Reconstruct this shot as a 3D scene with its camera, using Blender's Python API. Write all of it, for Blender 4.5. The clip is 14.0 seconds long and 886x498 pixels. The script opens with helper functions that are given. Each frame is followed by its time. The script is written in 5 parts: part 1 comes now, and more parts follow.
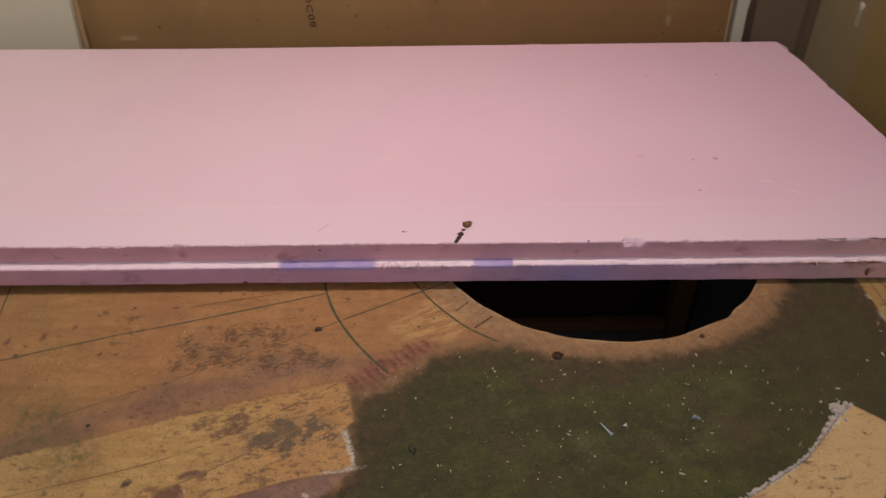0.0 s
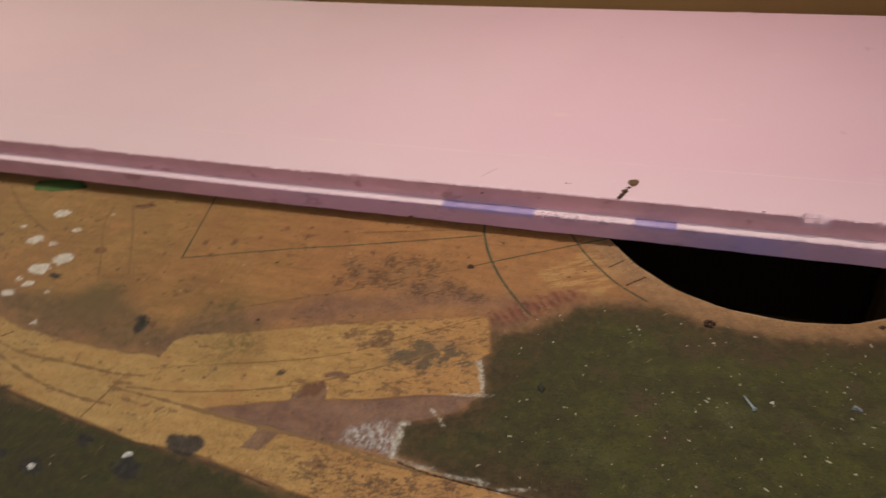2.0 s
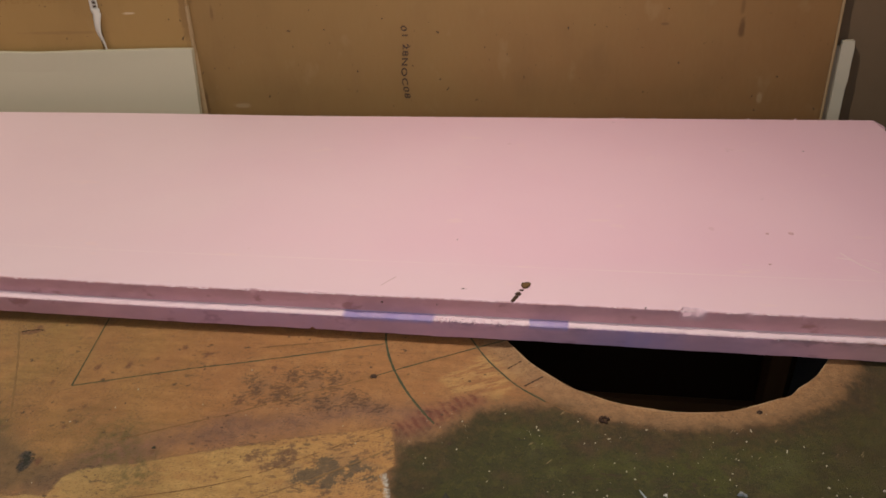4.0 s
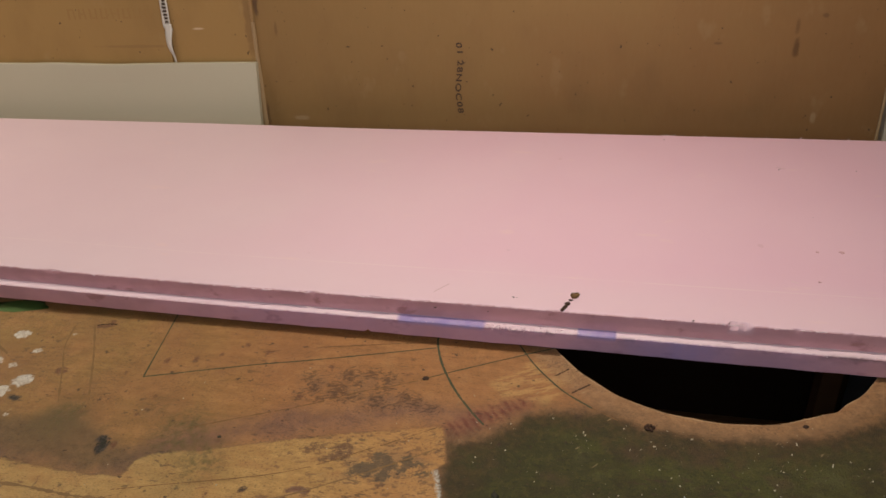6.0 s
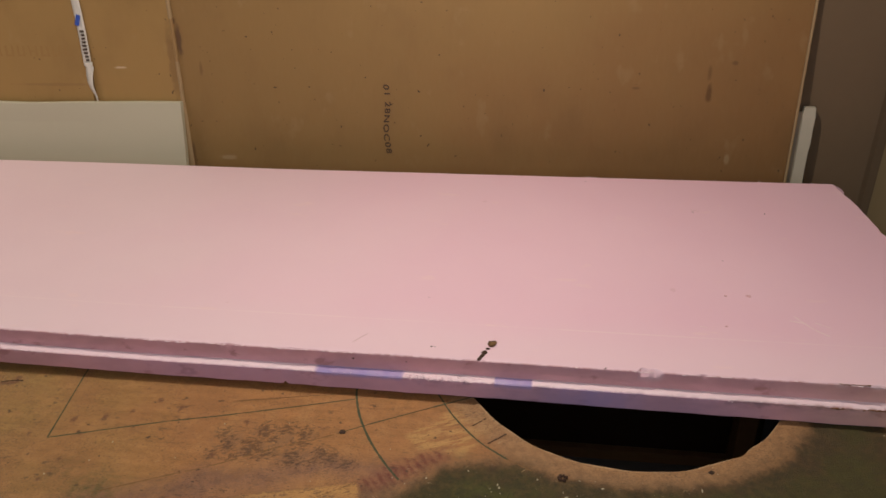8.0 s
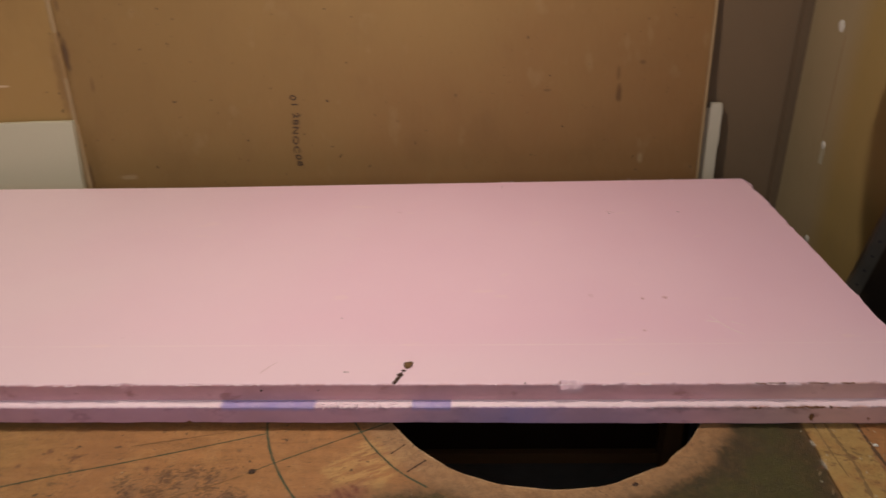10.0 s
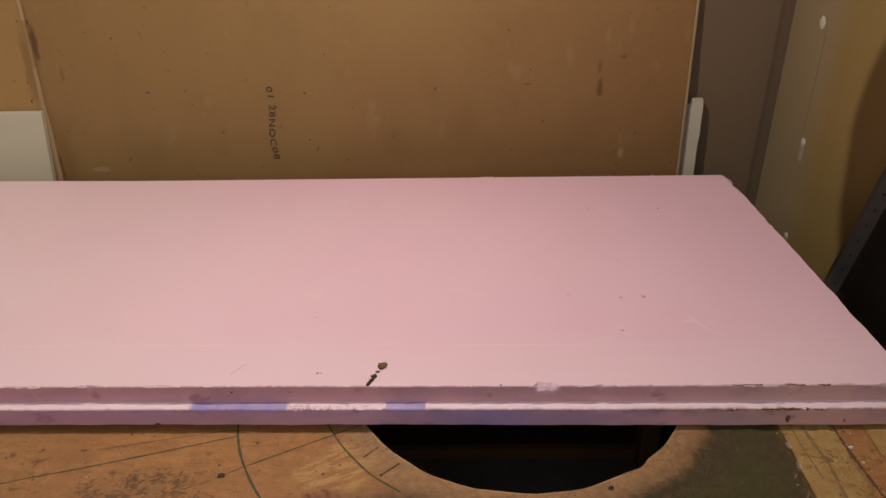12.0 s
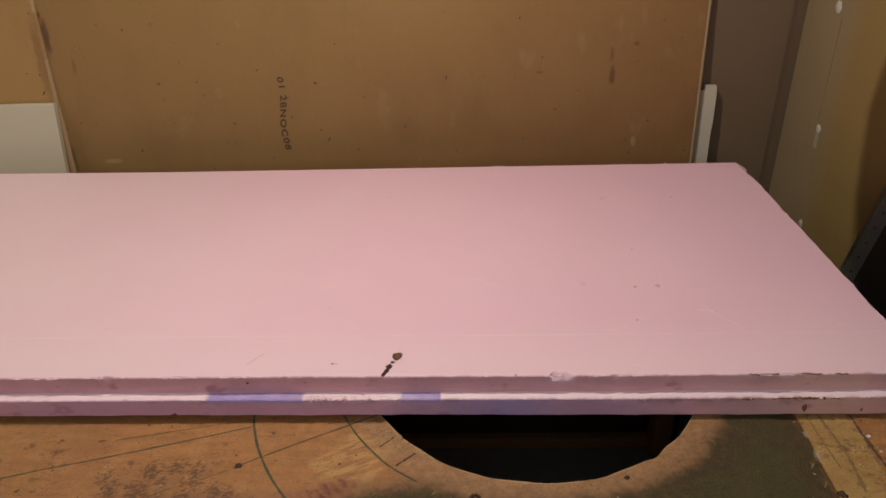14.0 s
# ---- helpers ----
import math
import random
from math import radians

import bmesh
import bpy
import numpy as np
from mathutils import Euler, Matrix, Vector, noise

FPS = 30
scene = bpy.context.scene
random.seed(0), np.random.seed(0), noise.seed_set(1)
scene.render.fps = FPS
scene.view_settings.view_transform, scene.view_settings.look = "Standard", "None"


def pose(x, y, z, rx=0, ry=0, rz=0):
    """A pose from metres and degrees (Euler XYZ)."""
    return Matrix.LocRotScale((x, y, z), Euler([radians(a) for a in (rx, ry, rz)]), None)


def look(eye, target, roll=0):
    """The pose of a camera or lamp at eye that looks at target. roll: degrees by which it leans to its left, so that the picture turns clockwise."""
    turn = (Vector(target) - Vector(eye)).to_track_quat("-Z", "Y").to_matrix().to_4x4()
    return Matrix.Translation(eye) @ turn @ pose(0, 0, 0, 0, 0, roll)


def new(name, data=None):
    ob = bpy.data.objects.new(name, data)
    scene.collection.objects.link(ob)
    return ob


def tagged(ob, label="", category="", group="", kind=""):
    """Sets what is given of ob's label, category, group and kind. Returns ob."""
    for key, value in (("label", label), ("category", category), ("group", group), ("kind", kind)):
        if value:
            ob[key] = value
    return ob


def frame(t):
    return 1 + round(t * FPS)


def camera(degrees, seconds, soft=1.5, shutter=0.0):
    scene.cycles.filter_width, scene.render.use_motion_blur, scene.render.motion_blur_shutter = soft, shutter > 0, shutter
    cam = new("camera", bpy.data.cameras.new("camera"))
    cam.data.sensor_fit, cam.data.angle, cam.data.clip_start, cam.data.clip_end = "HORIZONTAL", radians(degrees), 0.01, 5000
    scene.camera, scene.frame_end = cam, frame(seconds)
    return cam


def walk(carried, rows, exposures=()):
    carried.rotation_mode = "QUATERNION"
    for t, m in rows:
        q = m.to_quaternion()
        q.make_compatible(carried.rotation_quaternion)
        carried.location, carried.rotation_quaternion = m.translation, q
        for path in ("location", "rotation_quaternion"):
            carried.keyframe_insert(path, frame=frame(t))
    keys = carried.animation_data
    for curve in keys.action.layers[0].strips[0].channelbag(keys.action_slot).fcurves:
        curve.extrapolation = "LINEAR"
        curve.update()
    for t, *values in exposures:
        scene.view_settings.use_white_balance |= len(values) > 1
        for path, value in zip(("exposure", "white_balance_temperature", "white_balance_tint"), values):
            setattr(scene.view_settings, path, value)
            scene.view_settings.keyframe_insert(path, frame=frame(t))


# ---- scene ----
cam = camera(63.1, 14.0, soft=1.6, shutter=0.5)
PATH = [
    (0, (-0.031, -0.65, 0.521), (-0.022, 0.963, -0.662), -0.6),
    (0.4, (0.015, -0.639, 0.509), (-0.108, 0.976, -0.669), -0.6),
    (0.5, (0.026, -0.636, 0.506), (-0.137, 0.976, -0.666), -0.9),
    (0.9, (0.03, -0.649, 0.504), (-0.305, 0.917, -0.693), -1.3),
    (1, (0.031, -0.652, 0.503), (-0.347, 0.917, -0.679), -2.2),
    (1.4, (0.011, -0.671, 0.502), (-0.498, 0.818, -0.636), -5.7),
    (1.5, (0.006, -0.676, 0.502), (-0.576, 0.818, -0.694), -6.5),
    (1.6, (0.006, -0.677, 0.5), (-0.565, 0.818, -0.718), -6.2),
    (1.9, (0.006, -0.679, 0.495), (-0.522, 0.84, -0.726), -4.6),
    (2, (0.006, -0.68, 0.493), (-0.495, 0.84, -0.706), -4.8),
    (2.4, (0.02, -0.674, 0.497), (-0.33, 0.921, -0.678), -3.6),
    (2.5, (0.024, -0.673, 0.498), (-0.312, 0.921, -0.662), -3.9),
    (3, (0.025, -0.673, 0.508), (-0.268, 0.955, -0.617), -3.6),
    (3.2, (0.024, -0.675, 0.515), (-0.273, 0.971, -0.583), -2.7),
    (5.3, (0.024, -0.693, 0.527), (-0.23, 1.043, -0.433), -3.7),
    (5.5, (0.018, -0.709, 0.534), (-0.291, 1.007, -0.445), -3.5),
    (5.6, (0.018, -0.71, 0.534), (-0.315, 1.007, -0.439), -3.6),
    (5.9, (0.018, -0.713, 0.532), (-0.377, 0.989, -0.438), -3.6),
    (6, (0.018, -0.714, 0.532), (-0.386, 0.989, -0.434), -3.2),
    (6.4, (0.049, -0.699, 0.538), (-0.343, 1.023, -0.432), -4.5),
    (6.5, (0.057, -0.695, 0.54), (-0.292, 1.023, -0.423), -4.1),
    (6.6, (0.053, -0.697, 0.54), (-0.256, 1.023, -0.401), -3.6),
    (6.9, (0.043, -0.702, 0.541), (-0.278, 1.051, -0.391), -1.7),
    (7, (0.039, -0.704, 0.541), (-0.271, 1.051, -0.367), -1.1),
    (7.5, (0.051, -0.701, 0.558), (-0.222, 1.05, -0.369), -2.2),
    (7.7, (0.051, -0.699, 0.559), (-0.219, 1.056, -0.36), -1.8),
    (9.8, (0.072, -0.663, 0.557), (-0.089, 1.118, -0.338), -1.4),
    (10, (0.076, -0.653, 0.557), (-0.001, 1.126, -0.353), -1.9),
    (10.5, (0.078, -0.639, 0.562), (0.059, 1.133, -0.364), -2.0),
    (11, (0.082, -0.642, 0.56), (0.05, 1.132, -0.364), -2.0),
    (11.5, (0.088, -0.642, 0.558), (0.045, 1.124, -0.378), -1.6),
    (12, (0.085, -0.634, 0.559), (0.053, 1.133, -0.377), -1.0),
    (12.5, (0.086, -0.628, 0.566), (0.063, 1.13, -0.387), -1.1),
    (13, (0.087, -0.629, 0.567), (0.063, 1.131, -0.384), -1.4),
    (13.5, (0.083, -0.635, 0.563), (0.045, 1.13, -0.378), -1.2),
    (14, (0.079, -0.632, 0.56), (0.022, 1.12, -0.403), -1.7),
]
walk(cam, [(t, look(eye, target, roll)) for t, eye, target, roll in PATH],
     exposures=((0, -0.01, 6100, 14.5), (0.6, -0.02, 6120, 13.5), (1.4, 0.02, 6380, 11), (7.5, 0.05, 6400, 10.5), (10.0, 0.01, 6500, 12.5), (14, 0.0, 6500, 12.5)))

import functools
import itertools

# ---- light ----
world = bpy.data.worlds.new("room_dark")
scene.world = world
world.use_nodes = True
world.node_tree.nodes["Background"].inputs[0].default_value = (0.5, 0.6, 0.8, 1)
world.node_tree.nodes["Background"].inputs[1].default_value = 0.02


def lamp(name, kind, power, color, m, size=0.1, **more):
    data = bpy.data.lights.new(name, kind)
    data.energy, data.color = power, color
    if kind == "AREA":
        data.shape, data.size, data.size_y = "RECTANGLE", size, more.get("size_y", size)
    else:
        data.shadow_soft_size = size
    ob = new(name, data)
    ob.matrix_world = m
    return ob


# a warm bulb above the bench; added soft cool fill behind the camera
lamp("bench_bulb", "POINT", 22.3, (1.0, 0.885, 0.745), pose(-0.05, 0.14, 1.02), 0.006)
lamp("front_cool_fill", "AREA", 8.1, (0.86, 0.91, 1.0), look((-0.05, -1.40, 0.93), (-0.05, -0.1, 0.15)), 1.0, size_y=1.10)

# warm fill added high over the left end of the bench
lamp("left_fill", "AREA", 4.0, (1.0, 0.88, 0.73), look((-1.72, 0.10, 1.25), (-1.36, 0.16, 0.0)), 0.5, size_y=0.5).data.spread = radians(105)

# ---- materials ----
class Nodes:
    """Short hand for node materials."""

    def __init__(self, name, roughness=0.8, metallic=0.0):
        self.mat = bpy.data.materials.new(name)
        self.mat.use_nodes = True
        self.tree = self.mat.node_tree
        self.bsdf = self.tree.nodes["Principled BSDF"]
        self.bsdf.inputs["Roughness"].default_value = roughness
        self.bsdf.inputs["Metallic"].default_value = metallic
        self.place = self.node("ShaderNodeTexCoord").outputs["Object"]

    def node(self, kind, **sockets):
        n = self.tree.nodes.new(kind)
        for key, value in sockets.items():
            self.put(n.inputs[key.replace("_", " ")], value)
        return n

    def put(self, socket, value):
        if isinstance(value, bpy.types.NodeSocket):
            self.tree.links.new(value, socket)
        elif isinstance(value, tuple) and len(value) == 3 and socket.type == "RGBA":
            socket.default_value = (*value, 1)
        else:
            socket.default_value = value

    def noise(self, scale, detail=4.0, stretch=(1, 1, 1), rough=0.55, turn=0.0):
        place = self.place
        if turn:
            place = self.node("ShaderNodeMapping", Vector=place, Rotation=(0.0, 0.0, -turn)).outputs[0]
        m = self.node("ShaderNodeMapping", Vector=place, Scale=stretch)
        return self.node("ShaderNodeTexNoise", Vector=m.outputs[0], Scale=scale, Detail=detail, Roughness=rough).outputs[0]

    def math(self, op, a, b=0.0, clamp=False):
        n = self.tree.nodes.new("ShaderNodeMath")
        n.operation, n.use_clamp = op, clamp
        self.put(n.inputs[0], a)
        self.put(n.inputs[1], b)
        return n.outputs[0]

    def ramp(self, value, low, high, a=0.0, b=1.0):
        n = self.tree.nodes.new("ShaderNodeMapRange")
        n.interpolation_type = "SMOOTHSTEP"
        for k, v in enumerate((value, low, high, a, b)):
            self.put(n.inputs[k], v)
        return n.outputs[0]

    def mix(self, fac, a, b, kind="MIX"):
        n = self.tree.nodes.new("ShaderNodeMix")
        n.data_type, n.blend_type = "RGBA", kind
        self.put(n.inputs["Factor"], fac)
        self.put(n.inputs[6], a)
        self.put(n.inputs[7], b)
        return n.outputs[2]

    def field(self, name):
        n = self.tree.nodes.new("ShaderNodeAttribute")
        n.attribute_name = name
        return n.outputs["Fac"]

    def color(self, value):
        self.put(self.bsdf.inputs["Base Color"], value)
        return self

    def rough(self, value):
        self.put(self.bsdf.inputs["Roughness"], value)
        return self

    def bump(self, height, strength=0.3, distance=0.001):
        b = self.node("ShaderNodeBump", Height=height, Strength=strength, Distance=distance)
        self.put(self.bsdf.inputs["Normal"], b.outputs[0])
        return self


def plain(name, a, b, scale=30.0, roughness=0.8, metallic=0.0, bump=0.2, stretch=(1, 1, 1), distance=0.001):
    """A surface of two close colours with grain."""
    n = Nodes(name, roughness, metallic)
    big, fine = n.noise(scale, 4, stretch), n.noise(scale * 9, 3, stretch)
    n.color(n.mix(n.math("ADD", n.math("MULTIPLY", big, 0.7), n.math("MULTIPLY", fine, 0.3)), a, b))
    return n.bump(fine, bump, distance).mat


def make_plywood():
    n = Nodes("plywood_painted", 0.72)
    blot, wide, wob = n.noise(7, 4), n.noise(16, 5), n.noise(45, 6, rough=0.62)
    mid, fine, grit = n.noise(110, 5, rough=0.65), n.noise(330, 4, rough=0.7), n.noise(800, 3)
    streak = n.noise(40, 5, (0.35, 2.4, 1.0), 0.62)
    dash = n.noise(120, 3, (0.28, 1.5, 1.0))
    grain = n.math("ADD", n.math("MULTIPLY", streak, 0.55), n.math("MULTIPLY", mid, 0.45))

    def off(value, amount):
        return n.math("MULTIPLY", n.math("SUBTRACT", value, 0.5), amount)

    edge = n.math("ADD", off(wob, 0.008), off(fine, 0.006))
    # bare varnished wood, more yellow towards the left end
    along = n.node("ShaderNodeSeparateXYZ", Vector=n.place).outputs[0]
    tone = n.ramp(n.math("ADD", along, off(blot, 0.35)), -0.62, -0.26)
    wood = n.mix(n.ramp(grain, 0.36, 0.64), n.mix(tone, (0.240, 0.134, 0.039), (0.272, 0.122, 0.038)), n.mix(tone, (0.325, 0.194, 0.062), (0.392, 0.178, 0.058)))
    wood = n.mix(n.ramp(blot, 0.38, 0.66, 0, 0.5), wood, (0.270, 0.120, 0.047))
    wood = n.mix(n.ramp(n.math("ADD", off(wide, 0.8), wob), 0.48, 0.72, 0, 0.5), wood, (0.42, 0.215, 0.078))
    wood = n.mix(n.ramp(dash, 0.58, 0.68, 0, 0.32), wood, (0.170, 0.075, 0.032))
    wood = n.mix(n.ramp(fine, 0.58, 0.78, 0, 0.22), wood, (0.18, 0.080, 0.034))
    # flaked lighter ply beside the cut-out
    flake = n.math("MULTIPLY", n.ramp(n.math("ADD", n.field("chip"), off(wob, 0.03)), -0.006, 0.006, 1, 0), n.ramp(n.noise(75, 6, (0.30, 1.5, 1.0), 0.68, 0.45), 0.42, 0.58))
    wood = n.mix(n.math("MULTIPLY", flake, 0.75), wood, (0.49, 0.285, 0.100))
    # brown wash
    wash = n.math("MULTIPLY", n.ramp(n.math("ADD", n.field("wash"), off(wide, 0.05)), -0.026, 0.014, 1, 0), n.ramp(mid, 0.25, 0.65, 0.95, 0.7))
    wood = n.mix(wash, wood, n.mix(n.ramp(wob, 0.35, 0.65), (0.150, 0.078, 0.050), (0.235, 0.112, 0.066)))
    dirt = n.ramp(n.math("ADD", n.field("dirt"), n.math("ADD", off(wide, 0.03), off(wob, 0.02))), -0.022, 0.012, 0.75, 0)
    wood = n.mix(dirt, wood, n.mix(n.ramp(mid, 0.35, 0.65), (0.088, 0.058, 0.026), (0.145, 0.088, 0.043)))
    # grey scorch marks in broken rows
    rows = n.math("ADD", n.math("MULTIPLY", n.noise(75, 3, (1.3, 0.45, 1), 0.6), 0.6), n.math("MULTIPLY", n.noise(190, 3, (1.0, 1.0, 1)), 0.4))
    mark = n.math("MULTIPLY", n.ramp(n.math("ADD", n.field("smudge"), off(wide, 0.03)), -0.016, 0.010, 1, 0), n.ramp(rows, 0.45, 0.53))
    wood = n.mix(n.math("MULTIPLY", mark, 0.30), wood, (0.120, 0.075, 0.050))
    # dark red sleeper prints
    ruddy = n.ramp(n.math("ADD", n.field("sleeper"), n.math("ADD", off(wide, 0.02), off(wob, 0.02))), -0.014, 0.014, 0.85, 0)
    wood = n.mix(ruddy, wood, n.mix(n.ramp(mid, 0.35, 0.65), (0.165, 0.060, 0.032), (0.250, 0.100, 0.052)))
    red = n.ramp(n.math("ADD", n.field("sleeper"), n.math("ADD", off(wob, 0.026), off(mid, 0.020))), -0.008, 0.006, 1, 0)
    bars = n.math("MULTIPLY", n.ramp(n.math("SINE", n.math("MULTIPLY", n.math("ADD", n.field("sleeper_run"), n.math("ADD", off(wob, 0.010), off(mid, 0.005))), 740.0)), -0.7, 0.9, 0.3, 0.95), n.ramp(n.noise(150, 4, rough=0.7), 0.36, 0.62, 0.25, 1.0))
    wood = n.mix(n.math("MULTIPLY", red, bars), wood, (0.125, 0.026, 0.014))
    # pale worn ring round the cut-out
    ring = n.ramp(n.math("ADD", n.field("rim"), n.math("ADD", off(wide, 0.02), off(wob, 0.012))), 0.018, 0.040, 0.75, 0)
    wood = n.mix(ring, wood, n.mix(n.ramp(mid, 0.35, 0.65), (0.235, 0.125, 0.056), (0.345, 0.200, 0.096)))
    # yellow raw bands
    yellow_mask = n.ramp(n.math("ADD", n.field("bare"), n.math("MULTIPLY", edge, 0.8)), -0.0022, 0.0020, 1, 0)
    raw = n.mix(n.ramp(grain, 0.35, 0.66), (0.340, 0.190, 0.056), (0.510, 0.312, 0.106))
    raw = n.mix(n.ramp(along, -0.46, -0.26, 0.55, 0), raw, n.mix(grain, (0.345, 0.220, 0.074), (0.490, 0.336, 0.134)))
    raw = n.mix(n.ramp(wide, 0.42, 0.70, 0, 0.42), raw, (0.40, 0.205, 0.062))
    raw = n.mix(n.math("MULTIPLY", n.ramp(along, -0.27, -0.13, 0, 0.5), n.ramp(along, -0.08, 0.05, 1, 0)), raw, (0.43, 0.195, 0.060))
    raw = n.mix(n.math("MULTIPLY", n.ramp(along, 0.14, 0.20, 0, 0.8), n.ramp(along, 0.40, 0.43, 1, 0)), raw, n.mix(grain, (0.48, 0.310, 0.140), (0.62, 0.435, 0.225)))
    raw = n.mix(n.ramp(along, 0.41, 0.43, 0, 0.65), raw, n.mix(grain, (0.270, 0.172, 0.056), (0.40, 0.270, 0.100)))
    calm = n.math("SUBTRACT", 1.0, n.math("MULTIPLY", n.ramp(along, 0.12, 0.17, 0, 0.8), n.ramp(along, 0.41, 0.43, 1, 0)))
    raw = n.mix(n.ramp(n.noise(28, 5, (0.7, 1.3, 1), 0.66), 0.49, 0.64, 0, 0.5), raw, (0.335, 0.160, 0.052))
    raw = n.mix(n.math("MULTIPLY", calm, n.ramp(wob, 0.58, 0.70, 0, 0.45)), raw, (0.26, 0.130, 0.048))
    raw = n.mix(n.math("MULTIPLY", calm, n.ramp(fine, 0.54, 0.72, 0, 0.5)), raw, (0.25, 0.125, 0.042))
    raw = n.mix(n.ramp(fine, 0.36, 0.28, 0, 0.5), raw, (0.56, 0.38, 0.18))
    scar_mask = n.math("MULTIPLY", n.ramp(n.math("ADD", n.field("scar"), off(wide, 0.04)), -0.016, 0.012, 1, 0), n.ramp(n.noise(55, 5, (0.6, 1.3, 1), 0.65), 0.47, 0.54))
    raw = n.mix(n.math("MULTIPLY", scar_mask, 0.40), raw, (0.180, 0.110, 0.060))
    rust = n.ramp(n.noise(34, 5, (0.7, 1.2, 1), 0.68), 0.60, 0.66, 0, 0.7)
    raw = n.mix(n.math("MULTIPLY", calm, rust), raw, (0.155, 0.070, 0.030))
    worn = n.math("MULTIPLY", n.math("MULTIPLY", n.ramp(along, -0.31, -0.22), n.ramp(along, -0.09, -0.06, 1, 0)), n.ramp(n.noise(115, 4, (0.7, 1.5, 1), 0.66, 0.3), 0.55, 0.60, 0, 0.7))
    raw = n.mix(worn, raw, (0.150, 0.075, 0.034))
    out = n.mix(yellow_mask, wood, raw)
    rim = n.math("MULTIPLY", n.ramp(n.math("ABSOLUTE", n.math("ADD", n.field("bare"), n.math("MULTIPLY", edge, 0.7))), 0.0006, 0.0024, 0.32, 0), n.ramp(wob, 0.42, 0.55))
    out = n.mix(rim, out, (0.075, 0.042, 0.022))
    # brown glue wash
    glue = n.ramp(n.math("ADD", n.field("glue"), n.math("MULTIPLY", edge, 0.6)), -0.001, 0.001, 1, 0)
    out = n.mix(n.math("MULTIPLY", glue, n.ramp(mid, 0.25, 0.6, 0.95, 0.75)), out, n.mix(n.ramp(wob, 0.35, 0.65), (0.122, 0.064, 0.050), (0.205, 0.113, 0.084)))
    # green ground paint, thinning out at its border
    border = n.math("ADD", n.field("green"), n.math("ADD", off(wide, 0.030), n.math("ADD", off(wob, 0.018), n.math("ADD", off(mid, 0.010), off(fine, 0.006)))))
    keep = n.math("MULTIPLY", n.ramp(n.field("bare"), -0.001, 0.001, 0, 1), n.ramp(n.field("glue"), -0.001, 0.001, 0, 1))
    stain = n.math("MULTIPLY", n.ramp(border, -0.004, 0.026, 0.72, 0), keep)
    out = n.mix(stain, out, (0.135, 0.078, 0.036))
    green_mask = n.math("MULTIPLY", n.ramp(border, -0.0095, 0.0065, 1, 0), keep)
    paint = n.mix(n.ramp(n.math("ADD", off(blot, 0.9), wob), 0.36, 0.66), (0.043, 0.041, 0.0075), (0.065, 0.068, 0.0105))
    paint = n.mix(n.ramp(mid, 0.46, 0.70, 0, 0.6), paint, (0.100, 0.092, 0.020))
    paint = n.mix(n.ramp(wide, 0.52, 0.70, 0, 0.75), paint, (0.085, 0.052, 0.026))
    paint = n.mix(n.ramp(n.noise(11, 5, rough=0.7), 0.52, 0.70, 0, 0.45), paint, (0.118, 0.116, 0.048))
    paint = n.mix(n.ramp(fine, 0.52, 0.68, 0, 0.8), paint, (0.018, 0.017, 0.007))
    paint = n.mix(n.ramp(n.noise(60, 5, (0.55, 1.4, 1), 0.72), 0.55, 0.68, 0, 0.7), paint, (0.020, 0.018, 0.007))
    paint = n.mix(n.ramp(grit, 0.60, 0.76, 0, 0.5), paint, (0.12, 0.102, 0.036))
    paint = n.mix(n.ramp(n.noise(26, 6, (0.75, 1.2, 1), 0.68, 0.4), 0.50, 0.66, 0, 0.55), paint, (0.034, 0.022, 0.0065))
    paint = n.mix(n.ramp(along, 0.18, 0.38, 0, 0.55), paint, n.mix(mid, (0.036, 0.024, 0.006), (0.072, 0.052, 0.013)))
    paint = n.mix(n.math("MULTIPLY", n.ramp(n.math("ADD", border, n.math("ADD", off(mid, 0.03), off(wide, 0.05))), -0.050, -0.004, 0, 0.62), n.ramp(along, -0.30, -0.16)), paint, n.mix(n.ramp(mid, 0.38, 0.66), (0.044, 0.023, 0.0085), (0.092, 0.050, 0.020)))
    paint = n.mix(n.ramp(along, -0.16, -0.30, 0, 0.62), paint, n.mix(n.ramp(mid, 0.35, 0.70), (0.022, 0.020, 0.0050), (0.052, 0.047, 0.012)))
    out = n.mix(green_mask, out, paint)
    # speckled soot, grey scars, brown scuffs and rusty spots
    speck = n.math("ADD", n.math("MULTIPLY", n.noise(190, 4, (0.65, 1.35, 1), 0.65, 0.25), 0.65), n.math("MULTIPLY", n.noise(480, 3, rough=0.7), 0.35))

    def stained(out, name, reach, holes, strength, tint):
        ragged = n.math("ADD", n.field(name), n.math("ADD", off(mid, reach), off(fine, reach * 0.8)))
        return n.mix(n.math("MULTIPLY", n.ramp(ragged, -0.0016, 0.0016, strength, 0), n.ramp(speck, *holes)), out, tint)

    dashes = n.math("ADD", n.math("MULTIPLY", n.noise(240, 4, (0.7, 1.2, 1), 0.6, 0.3), 0.7), n.math("MULTIPLY", n.noise(620, 3, rough=0.7), 0.3))
    dashes = n.math("ADD", dashes, n.ramp(n.field("soot"), -0.006, 0.010, 0.085, -0.055))
    sooty = n.math("MULTIPLY", n.ramp(dashes, 0.495, 0.60, 0, 0.68), n.ramp(n.field("soot"), 0.004, 0.018, 1, 0))
    out = n.mix(sooty, out, n.mix(n.noise(95, 4), (0.020, 0.011, 0.006), (0.085, 0.044, 0.020)))
